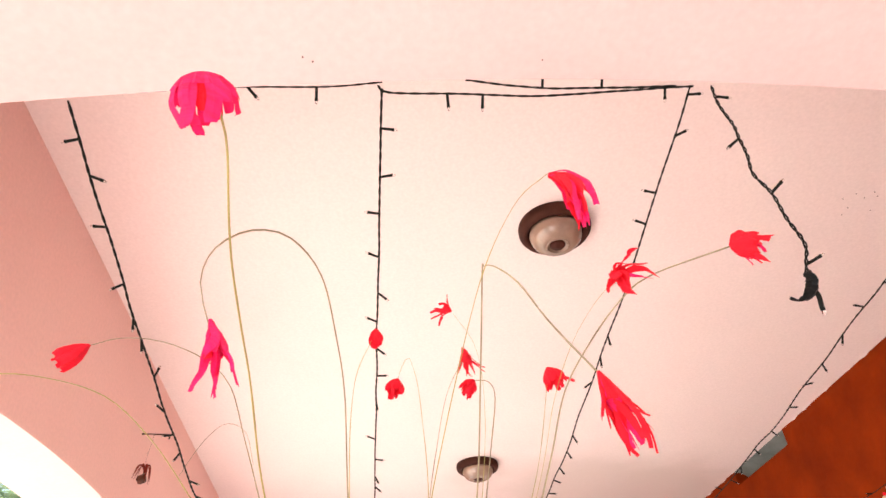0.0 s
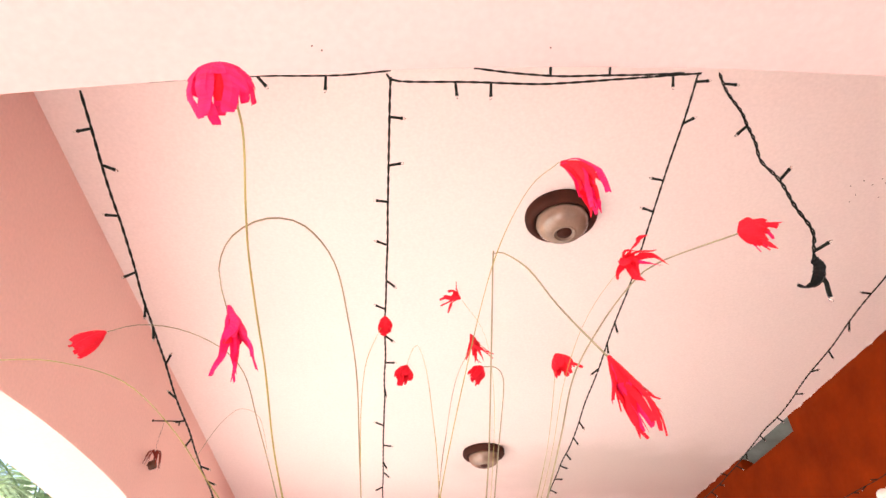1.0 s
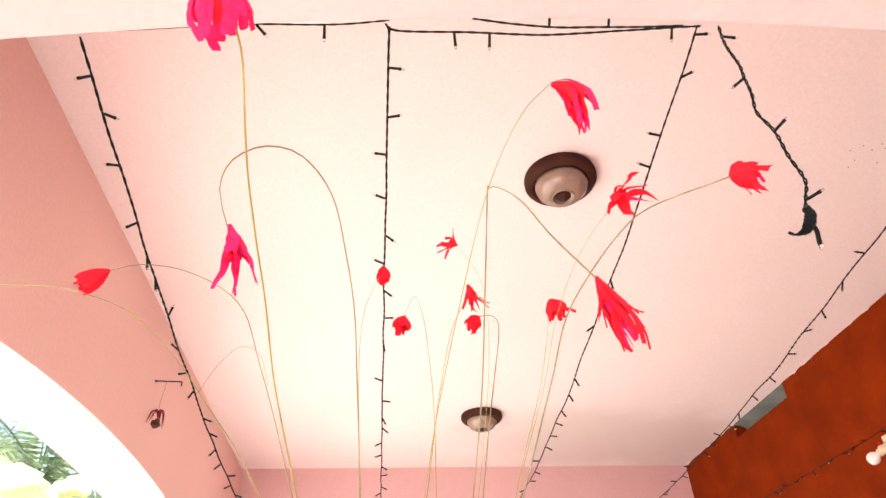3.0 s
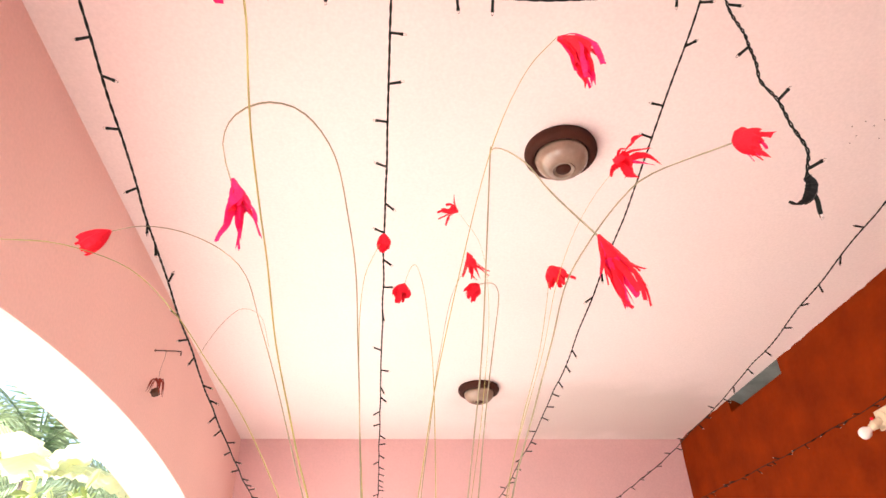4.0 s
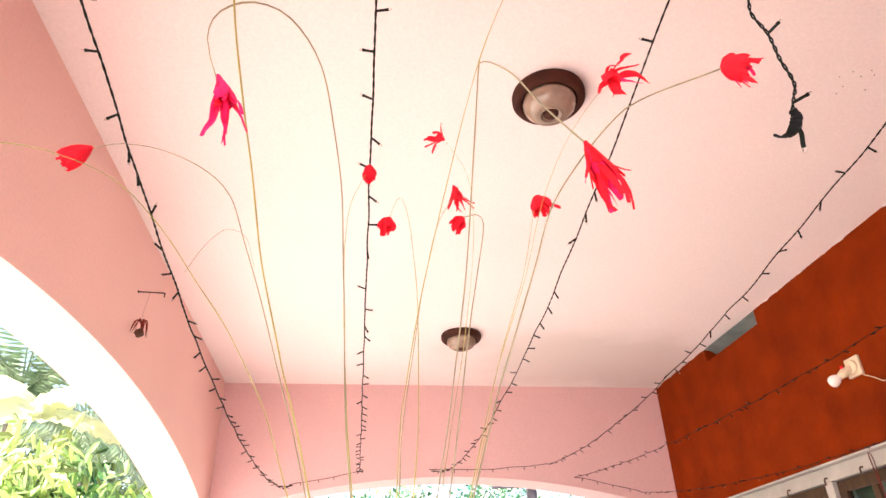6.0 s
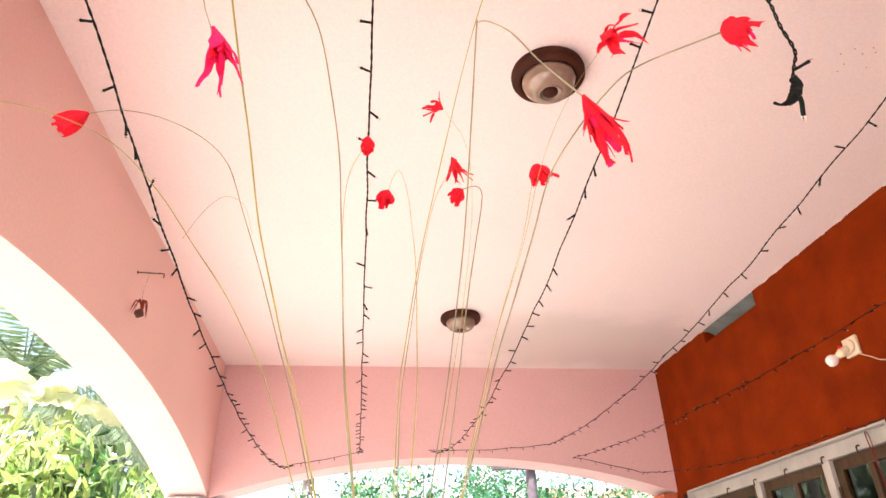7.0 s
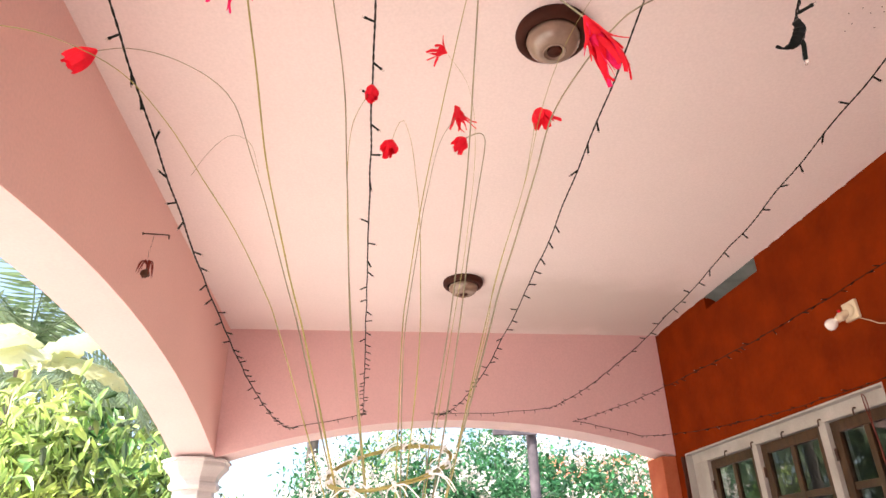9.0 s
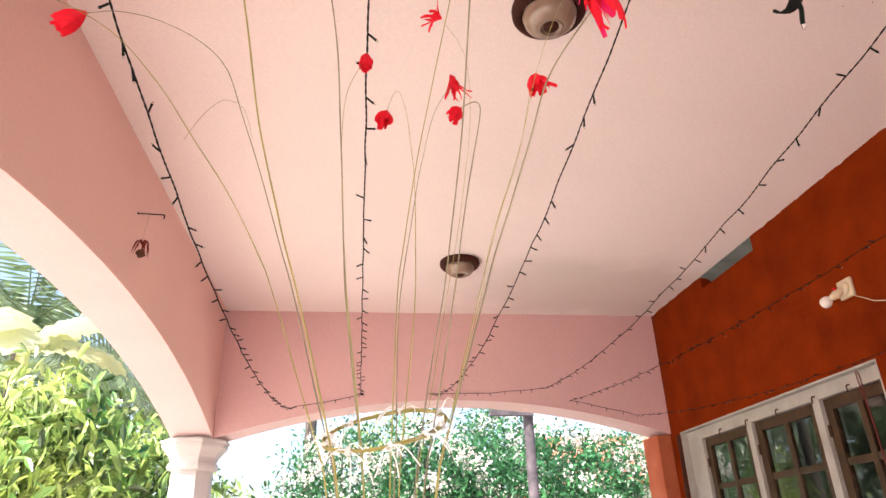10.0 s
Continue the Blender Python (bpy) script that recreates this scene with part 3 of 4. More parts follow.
tube(bm, [Vector(q) - o for q in spline([(-0.120, 0.684, 1.974), (-0.113, 0.689, 1.966), (-0.109, 0.697, 1.956), (-0.107, 0.700, 1.952)], 0.003)], 0.0030, 8)
part("socket", bm, CABLE, tail)
bm = bmesh.new()
lathe(bm, [(0.0026, 0), (0.0026, 0.005), (0.001, 0.008)], at=Vector((-0.107, 0.700, 1.952)) - o, axis=(0.25, 0.4, -0.6), n=8)
part("tip", bm, CLEAR, tail)

# pale specks of dirt on the near arch
for x, y in ((-0.777, 0.604), (-0.764, 0.612), (-0.43, 0.615)):
    bm = bmesh.new()
    bmesh.ops.create_icosphere(bm, subdivisions=1, radius=0.0015)
    sp = tagged(meshed("dirt_speck", bm, SMUDGE), "tiny dark speck of dirt on the arch", "speck", "specks")
    sp.location = (x, y, cross(x) - 0.0012)


for x, y in ((0.924, 1.565), (0.967, 1.608), (0.956, 1.538), (0.998, 1.556), (1.017, 1.527), (1.04, 1.546), (0.966, 1.644), (1.057, 1.616)):
    bm = bmesh.new()
    bmesh.ops.create_icosphere(bm, subdivisions=1, radius=0.0022)
    sp = tagged(meshed("dirt_speck", bm, SMUDGE), "tiny dark speck of dirt on the ceiling", "speck", "specks")
    sp.location = (x, y, TOP - 0.001)


# ---- paper flowers on dry grass stalks ----
def blossom(stalk, at, way, length, n, width, spread, droop, seed, pink=0.3, low=0.25, ragged_=1.0, cup=0.42):
    """Crepe paper gathered at one point: a crinkled collar that runs out into narrow ragged strips."""
    rng = random.Random(seed)
    at, way = Vector(at), Vector(way).normalized()
    side = way.orthogonal().normalized()
    up = way.cross(side)
    bm = bmesh.new()
    cone, m = radians(min(spread, 60)) * (0.85 if cup > 0.5 else 0.62), 18
    rings = []
    for k in range(6):
        t = k / 5
        h = length * cup * t
        r = 0.0013 + (length * cup * math.tan(cone) * math.sin(2.1 * t) if cup > 0.5 else h * math.tan(cone))
        ring = []
        for i in range(m):
            a = 2 * math.pi * i / m
            rr = r * (1 + 0.28 * noise.noise((math.cos(a) * 1.7, math.sin(a) * 1.7, seed + t)) + (0.16 if cup > 0.5 else 0.10) * (-1) ** i * t)
            hh = h + length * (0.10 + 0.22 * (cup > 0.5)) * t * noise.noise((math.cos(a) * 3, math.sin(a) * 3, seed * 2.0))
            ring.append(bm.verts.new(at + way * hh + rr * (math.cos(a) * side + math.sin(a) * up) + Vector((0, 0, -droop * 0.10 * h * t))))
        rings.append(ring)
    for a, b in zip(rings, rings[1:]):
        for i in range(m):
            bm.faces.new((a[i], a[(i + 1) % m], b[(i + 1) % m], b[i]))
    bm.faces.new(rings[0])
    head = part("blossom", bm, CREPE_PINK if pink > 0.5 else CREPE_RED, stalk, "gathered crepe paper")
    for i in range(n):
        bm = bmesh.new()
        a = 2 * math.pi * (i + rng.uniform(-0.4, 0.4)) / n
        out = math.cos(a) * side + math.sin(a) * up
        ang = radians(spread) * rng.uniform(low, 1.0)
        d = (way * math.cos(ang) + out * math.sin(ang)).normalized()
        c = at + out * 0.0012
        ln = length * rng.choice((0.62, 0.8, 0.95, 1.05, 1.15)) * rng.uniform(0.9, 1.08)
        seg = 12
        w0 = width * rng.uniform(0.6, 1.3)
        square = rng.random() < (0.55 if ragged_ > 0.5 else 1.0)
        tw, curl = rng.uniform(-1.6, 1.6) * ragged_, rng.uniform(-1.1, 0.1)
        kink = Vector((rng.uniform(-1, 1), rng.uniform(-1, 1), rng.uniform(-0.8, 0.6)))
        prev = None
        for k in range(seg + 1):
            t = k / seg
            across = d.cross(out)
            across = across.normalized() if across.length > 0.05 else d.orthogonal().normalized()
            across = (across * math.cos(tw * t) + d.cross(across) * math.sin(tw * t)).normalized()
            w = w0 * (0.3 + 0.9 * min(1, t / 0.35)) * (1 - 0.35 * max(0, t - 0.4))
            if t > 0.78:
                w *= 1 - (t - 0.78) * (0.6 if square else 4.0)
            w *= 1 + 0.25 * noise.noise((t * 6, i * 3.1, seed))
            nrm = d.cross(across)
            j = 0.0007 * noise.noise((t * 12, i, seed))
            row = [bm.verts.new(c - across * w + nrm * (w * 0.45 + j)), bm.verts.new(c + nrm * j), bm.verts.new(c + across * w + nrm * (w * 0.45 - j))]
            if prev:
                bm.faces.new((prev[0], prev[1], row[1], row[0]))
                bm.faces.new((prev[1], prev[2], row[2], row[1]))
            prev = row
            c = c + d * (ln / seg)
            bend = Vector((0, 0, -1)) * droop / seg * (0.5 + t) + out * curl * t / seg * 2
            if 0.35 < t < 0.7:
                bend += kink * 0.10 * ragged_
            d = (d + bend + Vector((rng.uniform(-1, 1), rng.uniform(-1, 1), rng.uniform(-1, 1))) * 0.15 * ragged_).normalized()
        part("petal", bm, CREPE_PINK if rng.random() < pink else CREPE_RED, head, smooth=True)
    return head


AXIS = Vector((-0.637, 0.82, 0))


def stalk(pts, tip_radius, base_radius, seed, grey=False, label="dry grass stalk with a red crepe paper flower"):
    """One stalk from the pot, through the ring, along the upper points; the thing's base is in the pot."""
    rng = random.Random(seed)
    first = Vector(pts[0])
    off = Vector((first.x, first.y, 0)) - AXIS
    yo = rng.uniform(-0.045, 0.045)
    low = []
    for z, k in ((0.25, 0.16), (0.8, 0.12), (1.15, 0.16), (1.39, 0.46), (1.46, 0.60)):
        low.append(AXIS + Vector((off.x * k, yo * min(1, k * 1.7) + off.y * k, z)))
    base = empty("paper_flower_stalk", low[0])
    line = [c - low[0] for c in spline(low + [Vector(p) for p in pts], 0.011)]
    for k, c in enumerate(line):
        line[k] = c + 0.0010 * Vector((noise.noise((k * 0.11, seed, 0)), noise.noise((k * 0.11, seed, 4)), 0))
    bm = bmesh.new()
    tube(bm, line, lambda t: base_radius + (tip_radius - base_radius) * t ** 1.2 + 0.00018 * noise.noise((t * 40, seed, 2)), 7, 0.65)
    part("stem", bm, STRAW_GREY if grey else STRAW, base, smooth=True)
    return tagged(base, label, "paper flower", "bunch of paper flowers")


def flower(pts, at, way, length, n, width, spread, droop, seed, pink=0.2, tip=0.0008, base=0.0021, grey=False, low=0.25, ragged_=1.0, cup=0.42):
    s = stalk(pts, tip * 0.85, base * 0.8, seed, grey)
    blossom(s, Vector(at) - s.location, way, length, n, width, spread, droop, seed, pink, low, ragged_, cup)
    return s


def mop(stalk_, at, axis, radius, n, seed):
    """A dome of crepe paper cut into a fringe that folds over and hangs back along its axis."""
    rng = random.Random(seed)
    at, axis = Vector(at), Vector(axis).normalized()
    side = axis.orthogonal().normalized()
    up = axis.cross(side)
    bm = bmesh.new()
    m, rings = 30, []
    for k in range(7):
        th = radians(4 + 10 * k)
        rings.append([bm.verts.new(at + axis * radius * (math.cos(th) - 1) + radius * math.sin(th) * (1 + 0.05 * (-1) ** i) * (math.cos(2 * math.pi * i / m) * side + math.sin(2 * math.pi * i / m) * up)) for i in range(m)])
    for a, b in zip(rings, rings[1:]):
        for i in range(m):
            bm.faces.new((a[i], a[(i + 1) % m], b[(i + 1) % m], b[i]))
    bm.faces.new(rings[0])
    head = part("blossom", bm, CREPE_PINK, stalk_, "gathered pink crepe paper")
    for i in range(n):
        a = 2 * math.pi * (i + rng.uniform(-0.3, 0.3)) / n
        inner = rng.random() < 0.3
        r = radius * (0.86 if inner else rng.uniform(0.99, 1.07))
        ln = radius * rng.choice((1.45, 1.7, 1.95, 2.2, 2.3)) * rng.uniform(0.95, 1.05)
        w0 = math.pi * radius / n * rng.uniform(0.85, 1.25)
        flare, swing = rng.uniform(-0.7, 0.3), rng.uniform(-1.2, 1.2)
        bm, prev = bmesh.new(), None
        for k in range(13):
            q = radius * 0.55 + (ln - radius * 0.55) * k / 12
            th = min(q / radius, 1.62)
            rest = max(0, q - 1.62 * radius)
            an = a + swing * rest / radius * 0.35
            out = math.cos(an) * side + math.sin(an) * up
            across = axis.cross(out)
            c = at + axis * (r * (math.cos(th) - 1) - rest) + out * (r * math.sin(th) + flare * rest + 0.0004 * noise.noise((k * 2.1, i, seed)))
            w = w0 * min(1.15, 0.35 + math.sin(th)) * (1 + 0.15 * noise.noise((k * 0.6, i * 2.7, seed)))
            w *= 0.75 if k == 12 else 1
            row = [bm.verts.new(c - across * w - out * w * 0.2), bm.verts.new(c + axis * rng.uniform(-0.0004, 0.0004)), bm.verts.new(c + across * w - out * w * 0.2)]
            if prev:
                bm.faces.new((prev[0], prev[1], row[1], row[0]))
                bm.faces.new((prev[1], prev[2], row[2], row[1]))
            prev = row
        part("petal", bm, CREPE_RED if inner else CREPE_PINK, head)
    return head


# tall upright stalk with a mop of pink strips
tall = stalk([(-0.737, 0.83, 1.612), (-0.758, 0.79, 1.68), (-0.776, 0.71, 1.755), (-0.779, 0.60, 1.80), (-0.771, 0.46, 1.800), (-0.766, 0.40, 1.806), (-0.768, 0.357, 1.846), (-0.781, 0.334, 1.875)], 0.0009, 0.0018, 21)
mop(tall, Vector((-0.7845, 0.331, 1.878)) - tall.location, (-0.12, -0.62, 0.77), 0.0222, 19, 24)
# great hoop with a ragged pink flower
flower([(-0.683, 0.80, 1.605), (-0.692, 0.72, 1.751), (-0.696, 0.645, 1.81), (-0.703, 0.575, 1.832), (-0.714, 0.51, 1.848), (-0.735, 0.46, 1.846),
        (-0.758, 0.43, 1.827), (-0.776, 0.415, 1.797), (-0.779, 0.41, 1.764), (-0.771, 0.42, 1.738)],
       (-0.771, 0.42, 1.742), (0.42, 0.0, -1), 0.047, 17, 0.0026, 17, 0.5, 22, 0.7, grey=True, ragged_=1.1)
flower([(-0.742, 0.83, 1.612), (-0.761, 0.819, 1.672), (-0.786, 0.798, 1.751), (-0.811, 0.778, 1.82), (-0.832, 0.76, 1.875), (-0.863, 0.746, 1.902), (-0.908, 0.729, 1.915),
        (-0.947, 0.713, 1.91), (-0.974, 0.70, 1.892)],
       (-0.973, 0.70, 1.893), (-0.78, 0, -0.72), 0.036, 15, 0.0042, 20, 0.05, 23, 0.05, grey=True, ragged_=0.12, cup=0.95)
bare = stalk([(-0.762, 0.8, 1.605), (-0.777, 0.775, 1.64), (-0.808, 0.74, 1.694), (-0.838, 0.695, 1.73), (-0.865, 0.645, 1.76), (-0.898, 0.6, 1.781), (-0.939, 0.555, 1.776), (-0.974, 0.53, 1.763)], 0.0004, 0.0018, 24, False, "dry bare grass stalk bending over without a flower")
flower([(-0.682, 0.83, 1.612), (-0.695, 0.876, 1.784), (-0.699, 0.906, 1.891), (-0.695, 0.929, 1.982), (-0.673, 0.95, 2.06)],
       (-0.668, 0.95, 2.078), (0, 0, -1), 0.031, 9, 0.0052, 24, 0.0, 25, 0.0, 0.0005, ragged_=0.1, cup=0.85)
flower([(-0.604, 0.83, 1.611), (-0.594, 0.932, 1.835), (-0.599, 1.003, 1.998), (-0.611, 1.033, 2.073), (-0.623, 1.045, 2.063), (-0.63, 1.06, 2.045)],
       (-0.629, 1.06, 2.05), (-0.35, 0, -1), 0.033, 9, 0.0058, 34, 0.2, 26, 0.0, 0.0005, ragged_=0.3, cup=0.75)
flower([(-0.626, 0.80, 1.605), (-0.622, 0.77, 1.645), (-0.612, 0.69, 1.713), (-0.602, 0.61, 1.759), (-0.59, 0.50, 1.801), (-0.584, 0.43, 1.81), (-0.574, 0.37, 1.807), (-0.566, 0.325, 1.786)],
       (-0.566, 0.325, 1.785), (0.6, 0.0, -0.15), 0.041, 22, 0.0019, 30, 6.0, 27, 0.45, 0.0004, ragged_=1.2)
flower([(-0.62, 0.85, 1.615), (-0.595, 0.892, 1.792), (-0.583, 0.91, 1.86), (-0.561, 0.934, 1.958), (-0.533, 0.95, 2.021)],
       (-0.532, 0.95, 2.045), (0.3, 0, -1), 0.048, 13, 0.0030, 34, 0.2, 28, 0.0, 0.0005, grey=True)
flower([(-0.567, 0.83, 1.611), (-0.547, 0.818, 1.725), (-0.532, 0.801, 1.855), (-0.538, 0.788, 1.943), (-0.566, 0.78, 1.994)],
       (-0.568, 0.78, 1.997), (-0.9, 0, 0.5), 0.028, 10, 0.0018, 50, 1.0, 29, 0.0, 0.0003, 0.0015)
flower([(-0.575, 0.80, 1.604), (-0.570, 0.75, 1.663), (-0.568, 0.67, 1.729), (-0.572, 0.575, 1.801), (-0.577, 0.50, 1.846), (-0.576, 0.495, 1.849), (-0.569, 0.49, 1.846),
        (-0.554, 0.475, 1.818), (-0.541, 0.455, 1.769), (-0.521, 0.43, 1.711)],
       (-0.521, 0.43, 1.712), (0.29, -0.05, -1), 0.052, 28, 0.0021, 23, 0.2, 30, 0.4, 0.0010, 0.0015, True, ragged_=0.55)
flower([(-0.56, 0.82, 1.608), (-0.542, 0.835, 1.718), (-0.52, 0.86, 1.828), (-0.504, 0.875, 1.906), (-0.501, 0.885, 1.938), (-0.503, 0.92, 1.97), (-0.511, 0.975, 2.001)],
       (-0.511, 0.985, 2.007), (-0.6, 0, -0.8), 0.034, 9, 0.0042, 32, 0.5, 31, 0.0, 0.0011, 0.0018, True, ragged_=0.3, cup=0.6)
flower([(-0.532, 0.82, 1.608), (-0.502, 0.813, 1.71), (-0.474, 0.805, 1.795), (-0.455, 0.798, 1.872), (-0.447, 0.795, 1.915)],
       (-0.446, 0.795, 1.922), (0.30, -0.1, -0.9), 0.033, 13, 0.0042, 33, 0.1, 32, 0.1, 0.0005, ragged_=0.3, cup=0.75)
flower([(-0.525, 0.82, 1.608), (-0.511, 0.805, 1.661), (-0.491, 0.777, 1.724), (-0.471, 0.744, 1.787), (-0.455, 0.711, 1.845), (-0.427, 0.68, 1.888), (-0.394, 0.647, 1.923),
        (-0.363, 0.621, 1.940), (-0.296, 0.56, 1.935)],
       (-0.298, 0.56, 1.936), (1, -0.05, 0.12), 0.040, 24, 0.0026, 36, 1.3, 33, 0.1, 0.0013, 0.0021, True, cup=0.55)
flower([(-0.53, 0.81, 1.606), (-0.521, 0.784, 1.661), (-0.496, 0.709, 1.749), (-0.489, 0.65, 1.799), (-0.479, 0.60, 1.83), (-0.468, 0.556, 1.846), (-0.456, 0.51, 1.851)],
       (-0.456, 0.507, 1.853), (0.25, -0.8, -0.6), 0.036, 13, 0.0022, 86, 0.9, 34, 0.2, 0.0003, 0.0014, ragged_=1.6, cup=0.25)
# hair-fine dead twig
bm = bmesh.new()
o = Vector((-0.80, 0.776, 1.80))
tube(bm, [c - o for c in spline([(-0.797, 0.778, 1.790), (-0.808, 0.765, 1.822), (-0.828, 0.76, 1.830), (-0.843, 0.76, 1.819), (-0.856, 0.76, 1.799), (-0.868, 0.76, 1.772)], 0.006)], 0.00025, 5)
twig = empty("dead_twig", o)
part("stem", bm, STRAW_GREY, twig)
tagged(twig, "hair-fine dead twig caught on a stalk", "twig")

# ring of bundled grass with cotton ties
RING = Vector((-0.637, 0.82, 1.463))


def on_ring(a, dr=0.0, dz=0.0):
    y = -math.sin(a)
    return Vector(((0.064 + dr) * math.cos(a), (0.056 + dr) * y, 0.026 * y + dz + 0.012 * math.cos(a)))


ring = empty("grass_ring", RING)
for k in range(8):
    bm = bmesh.new()
    dr, dz = 0.0015 * math.cos(k * 0.8), 0.0015 * math.sin(k * 0.8)
    tube(bm, [on_ring(2 * math.pi * i / 60 + k, dr + 0.0012 * noise.noise((i * 0.13, k, 7)), dz + 0.0018 * noise.noise((i * 0.15, k, 0))) for i in range(52 + 2 * k)], 0.0006, 6)
    part("strand", bm, STRAW, ring, smooth=True)
rng = random.Random(5)
for a in (0.5, 0.95, 1.55, 2.2, 2.85, 3.4, 4.1, 5.0, 5.9):
    c = on_ring(a)
    t = (on_ring(a + 0.05) - on_ring(a - 0.05)).normalized()
    bm = bmesh.new()
    for w in range(3):
        ax = (t + Vector((rng.uniform(-0.5, 0.5), rng.uniform(-0.5, 0.5), rng.uniform(-0.6, 0.6)))).normalized()
        u = ax.orthogonal().normalized()
        v = ax.cross(u)
        tube(bm, [c + (0.0032 + 0.0006 * w) * (math.cos(i * 0.45) * u + math.sin(i * 0.45) * v) for i in range(15)], 0.0007, 5)
    bmesh.ops.create_icosphere(bm, subdivisions=1, radius=0.0021, matrix=Matrix.Translation(c + Vector((0, -0.003, 0.001))))
    for w in range(rng.choice((3, 4, 5))):
        q = c + Vector((0, -0.005, 0))
        wayv = Vector((rng.uniform(-0.8, 0.9), rng.uniform(-0.3, 0), rng.uniform(-0.6, 0.7)))
        ln = rng.uniform(0.014, 0.045)
        pts = [q]
        for s in range(4):
            q = q + wayv.normalized() * ln / 4
            wayv += Vector((rng.uniform(-0.3, 0.3), 0, -0.45))
            pts.append(q)
        tube(bm, spline(pts, 0.004), 0.0007, 5)
    part("tie", bm, TWINE, ring, "knotted white cotton tie")
tagged(ring, "ring of bundled dry grass tied with white cotton", "grass ring")

bm = bmesh.new()
lathe(bm, [(0.10, 0.0), (0.13, 0.03), (0.155, 0.18), (0.14, 0.34), (0.085, 0.47), (0.07, 0.52), (0.088, 0.55), (0.08, 0.55), (0.06, 0.50), (0.05, 0.24)], n=40)
pot = tagged(meshed("floor_vase", bm, TERRA, smooth=True), "plain terracotta floor vase holding the stalks", "vase")
pot.location = (AXIS.x, AXIS.y, 0.0)

# ---- bulb holder on the red wall ----
o = Vector((X_R, 2.80, 2.44))
fit_ = empty("bulb_holder", o)
bm = bmesh.new()
box(bm, (-0.016, -0.046, -0.046), (0.0, 0.046, 0.046), 0.004)
part("wall_block", bm, IVORY, fit_, "square ivory wall block")
bm = bmesh.new()
lathe(bm, [(0.032, 0.016), (0.032, 0.024), (0.026, 0.030)], axis=(-1, 0, 0), n=28)
part("rose", bm, IVORY, fit_, smooth=True)
wayb = Vector((-0.62, 0.62, -0.48)).normalized()
s0 = Vector((-0.026, 0.0, -0.004))
bm = bmesh.new()
lathe(bm, [(0.012, 0.0), (0.017, 0.006), (0.019, 0.03), (0.022, 0.034), (0.022, 0.044), (0.018, 0.048), (0.017, 0.062)], s0, wayb, 24)
part("socket", bm, IVORY, fit_, "ivory bulb socket", smooth=True)
bm = bmesh.new()
lathe(bm, [(0.013, 0.058), (0.014, 0.068), (0.020, 0.074), (0.026, 0.083), (0.0285, 0.095), (0.026, 0.108), (0.018, 0.118), (0.007, 0.122)], s0, wayb, 28)
part("light_bulb", bm, BULB, fit_, "round frosted white bulb", smooth=True)
bm = bmesh.new()
lathe(bm, [(0.005, 0.0), (0.007, 0.002), (0.007, 0.016), (0.004, 0.018)], s0 + wayb * 0.03 + Vector((0, 0.012, 0.016)), (0, 0.3, 1), 12)
part("switch", bm, CREPE_RED, fit_, "small red switch knob", smooth=True)
bm = bmesh.new()
tube(bm, spline([(-0.008, -0.03, -0.044), (-0.008, -0.10, -0.085), (-0.006, -0.19, -0.13), (-0.006, -0.60, -0.23), (-0.006, -1.6, -0.22)], 0.03), 0.0022, 6)
part("flex", bm, IVORY, fit_, "thin pale flex")
tagged(fit_, "ivory bulb holder with a white bulb on the red wall", "bulb holder")

# ---- nail and hanging dried flower on the pink wall ----
bm = bmesh.new()
tube(bm, [Vector(q) for q in spline([(0, 0, 0), (0.06, 0, -0.002), (0.108, 0, -0.004), (0.114, 0, -0.008), (0.114, 0, -0.024)], 0.006)], 0.0032, 7)
tube(bm, [Vector(q) for q in ((0.0, 0, 0), (0.004, 0, 0))], 0.006, 8)
nail = tagged(meshed("iron_hook", bm, IRON), "rusty iron hook driven into the pink wall", "hook")
nail.location = (X_L, 2.81, 2.737)
o = Vector((X_L + 0.05, 2.81, 2.735))
hang = empty("dried_flower", o)
bm = bmesh.new()
tube(bm, spline([(0, 0, 0.0), (0.001, -0.01, -0.05), (-0.002, -0.018, -0.10), (0.0, -0.02, -0.13)], 0.01), 0.0006, 5)
part("thread", bm, IRON, hang)
bm = bmesh.new()
bmesh.ops.create_icosphere(bm, subdivisions=3, radius=0.019, matrix=Matrix.Translation((0.0, -0.022, -0.20)))
for v in bm.verts:
    v.co += (v.co - Vector((0, -0.022, -0.20))) * 0.25 * noise.noise(v.co * 90)
part("seed_head", bm, SEED, hang, "dark round seed head", smooth=True)
rng = random.Random(8)
for k in range(7):
    a = k * 0.9
    bm = bmesh.new()
    w = Vector((math.cos(a), math.sin(a), 0))
    c = Vector((0, -0.021, -0.135))
    c = c + Vector((0, 0, -0.028))
    pts = [c, c + w * 0.010 + Vector((0, 0, 0.018)), c + w * 0.024 + Vector((0, 0, 0.012)), c + w * (0.030 + 0.012 * rng.random()) + Vector((0, 0, -0.02 - 0.04 * rng.random()))]
    tube(bm, spline(pts, 0.005), lambda t: 0.001 + 0.0035 * math.sin(math.pi * min(1, t + 0.05)), 6, 0.35)
    part("petal", bm, DRYRED, hang)
tagged(hang, "dried red flower hanging by a thread from the hook", "dried flower")


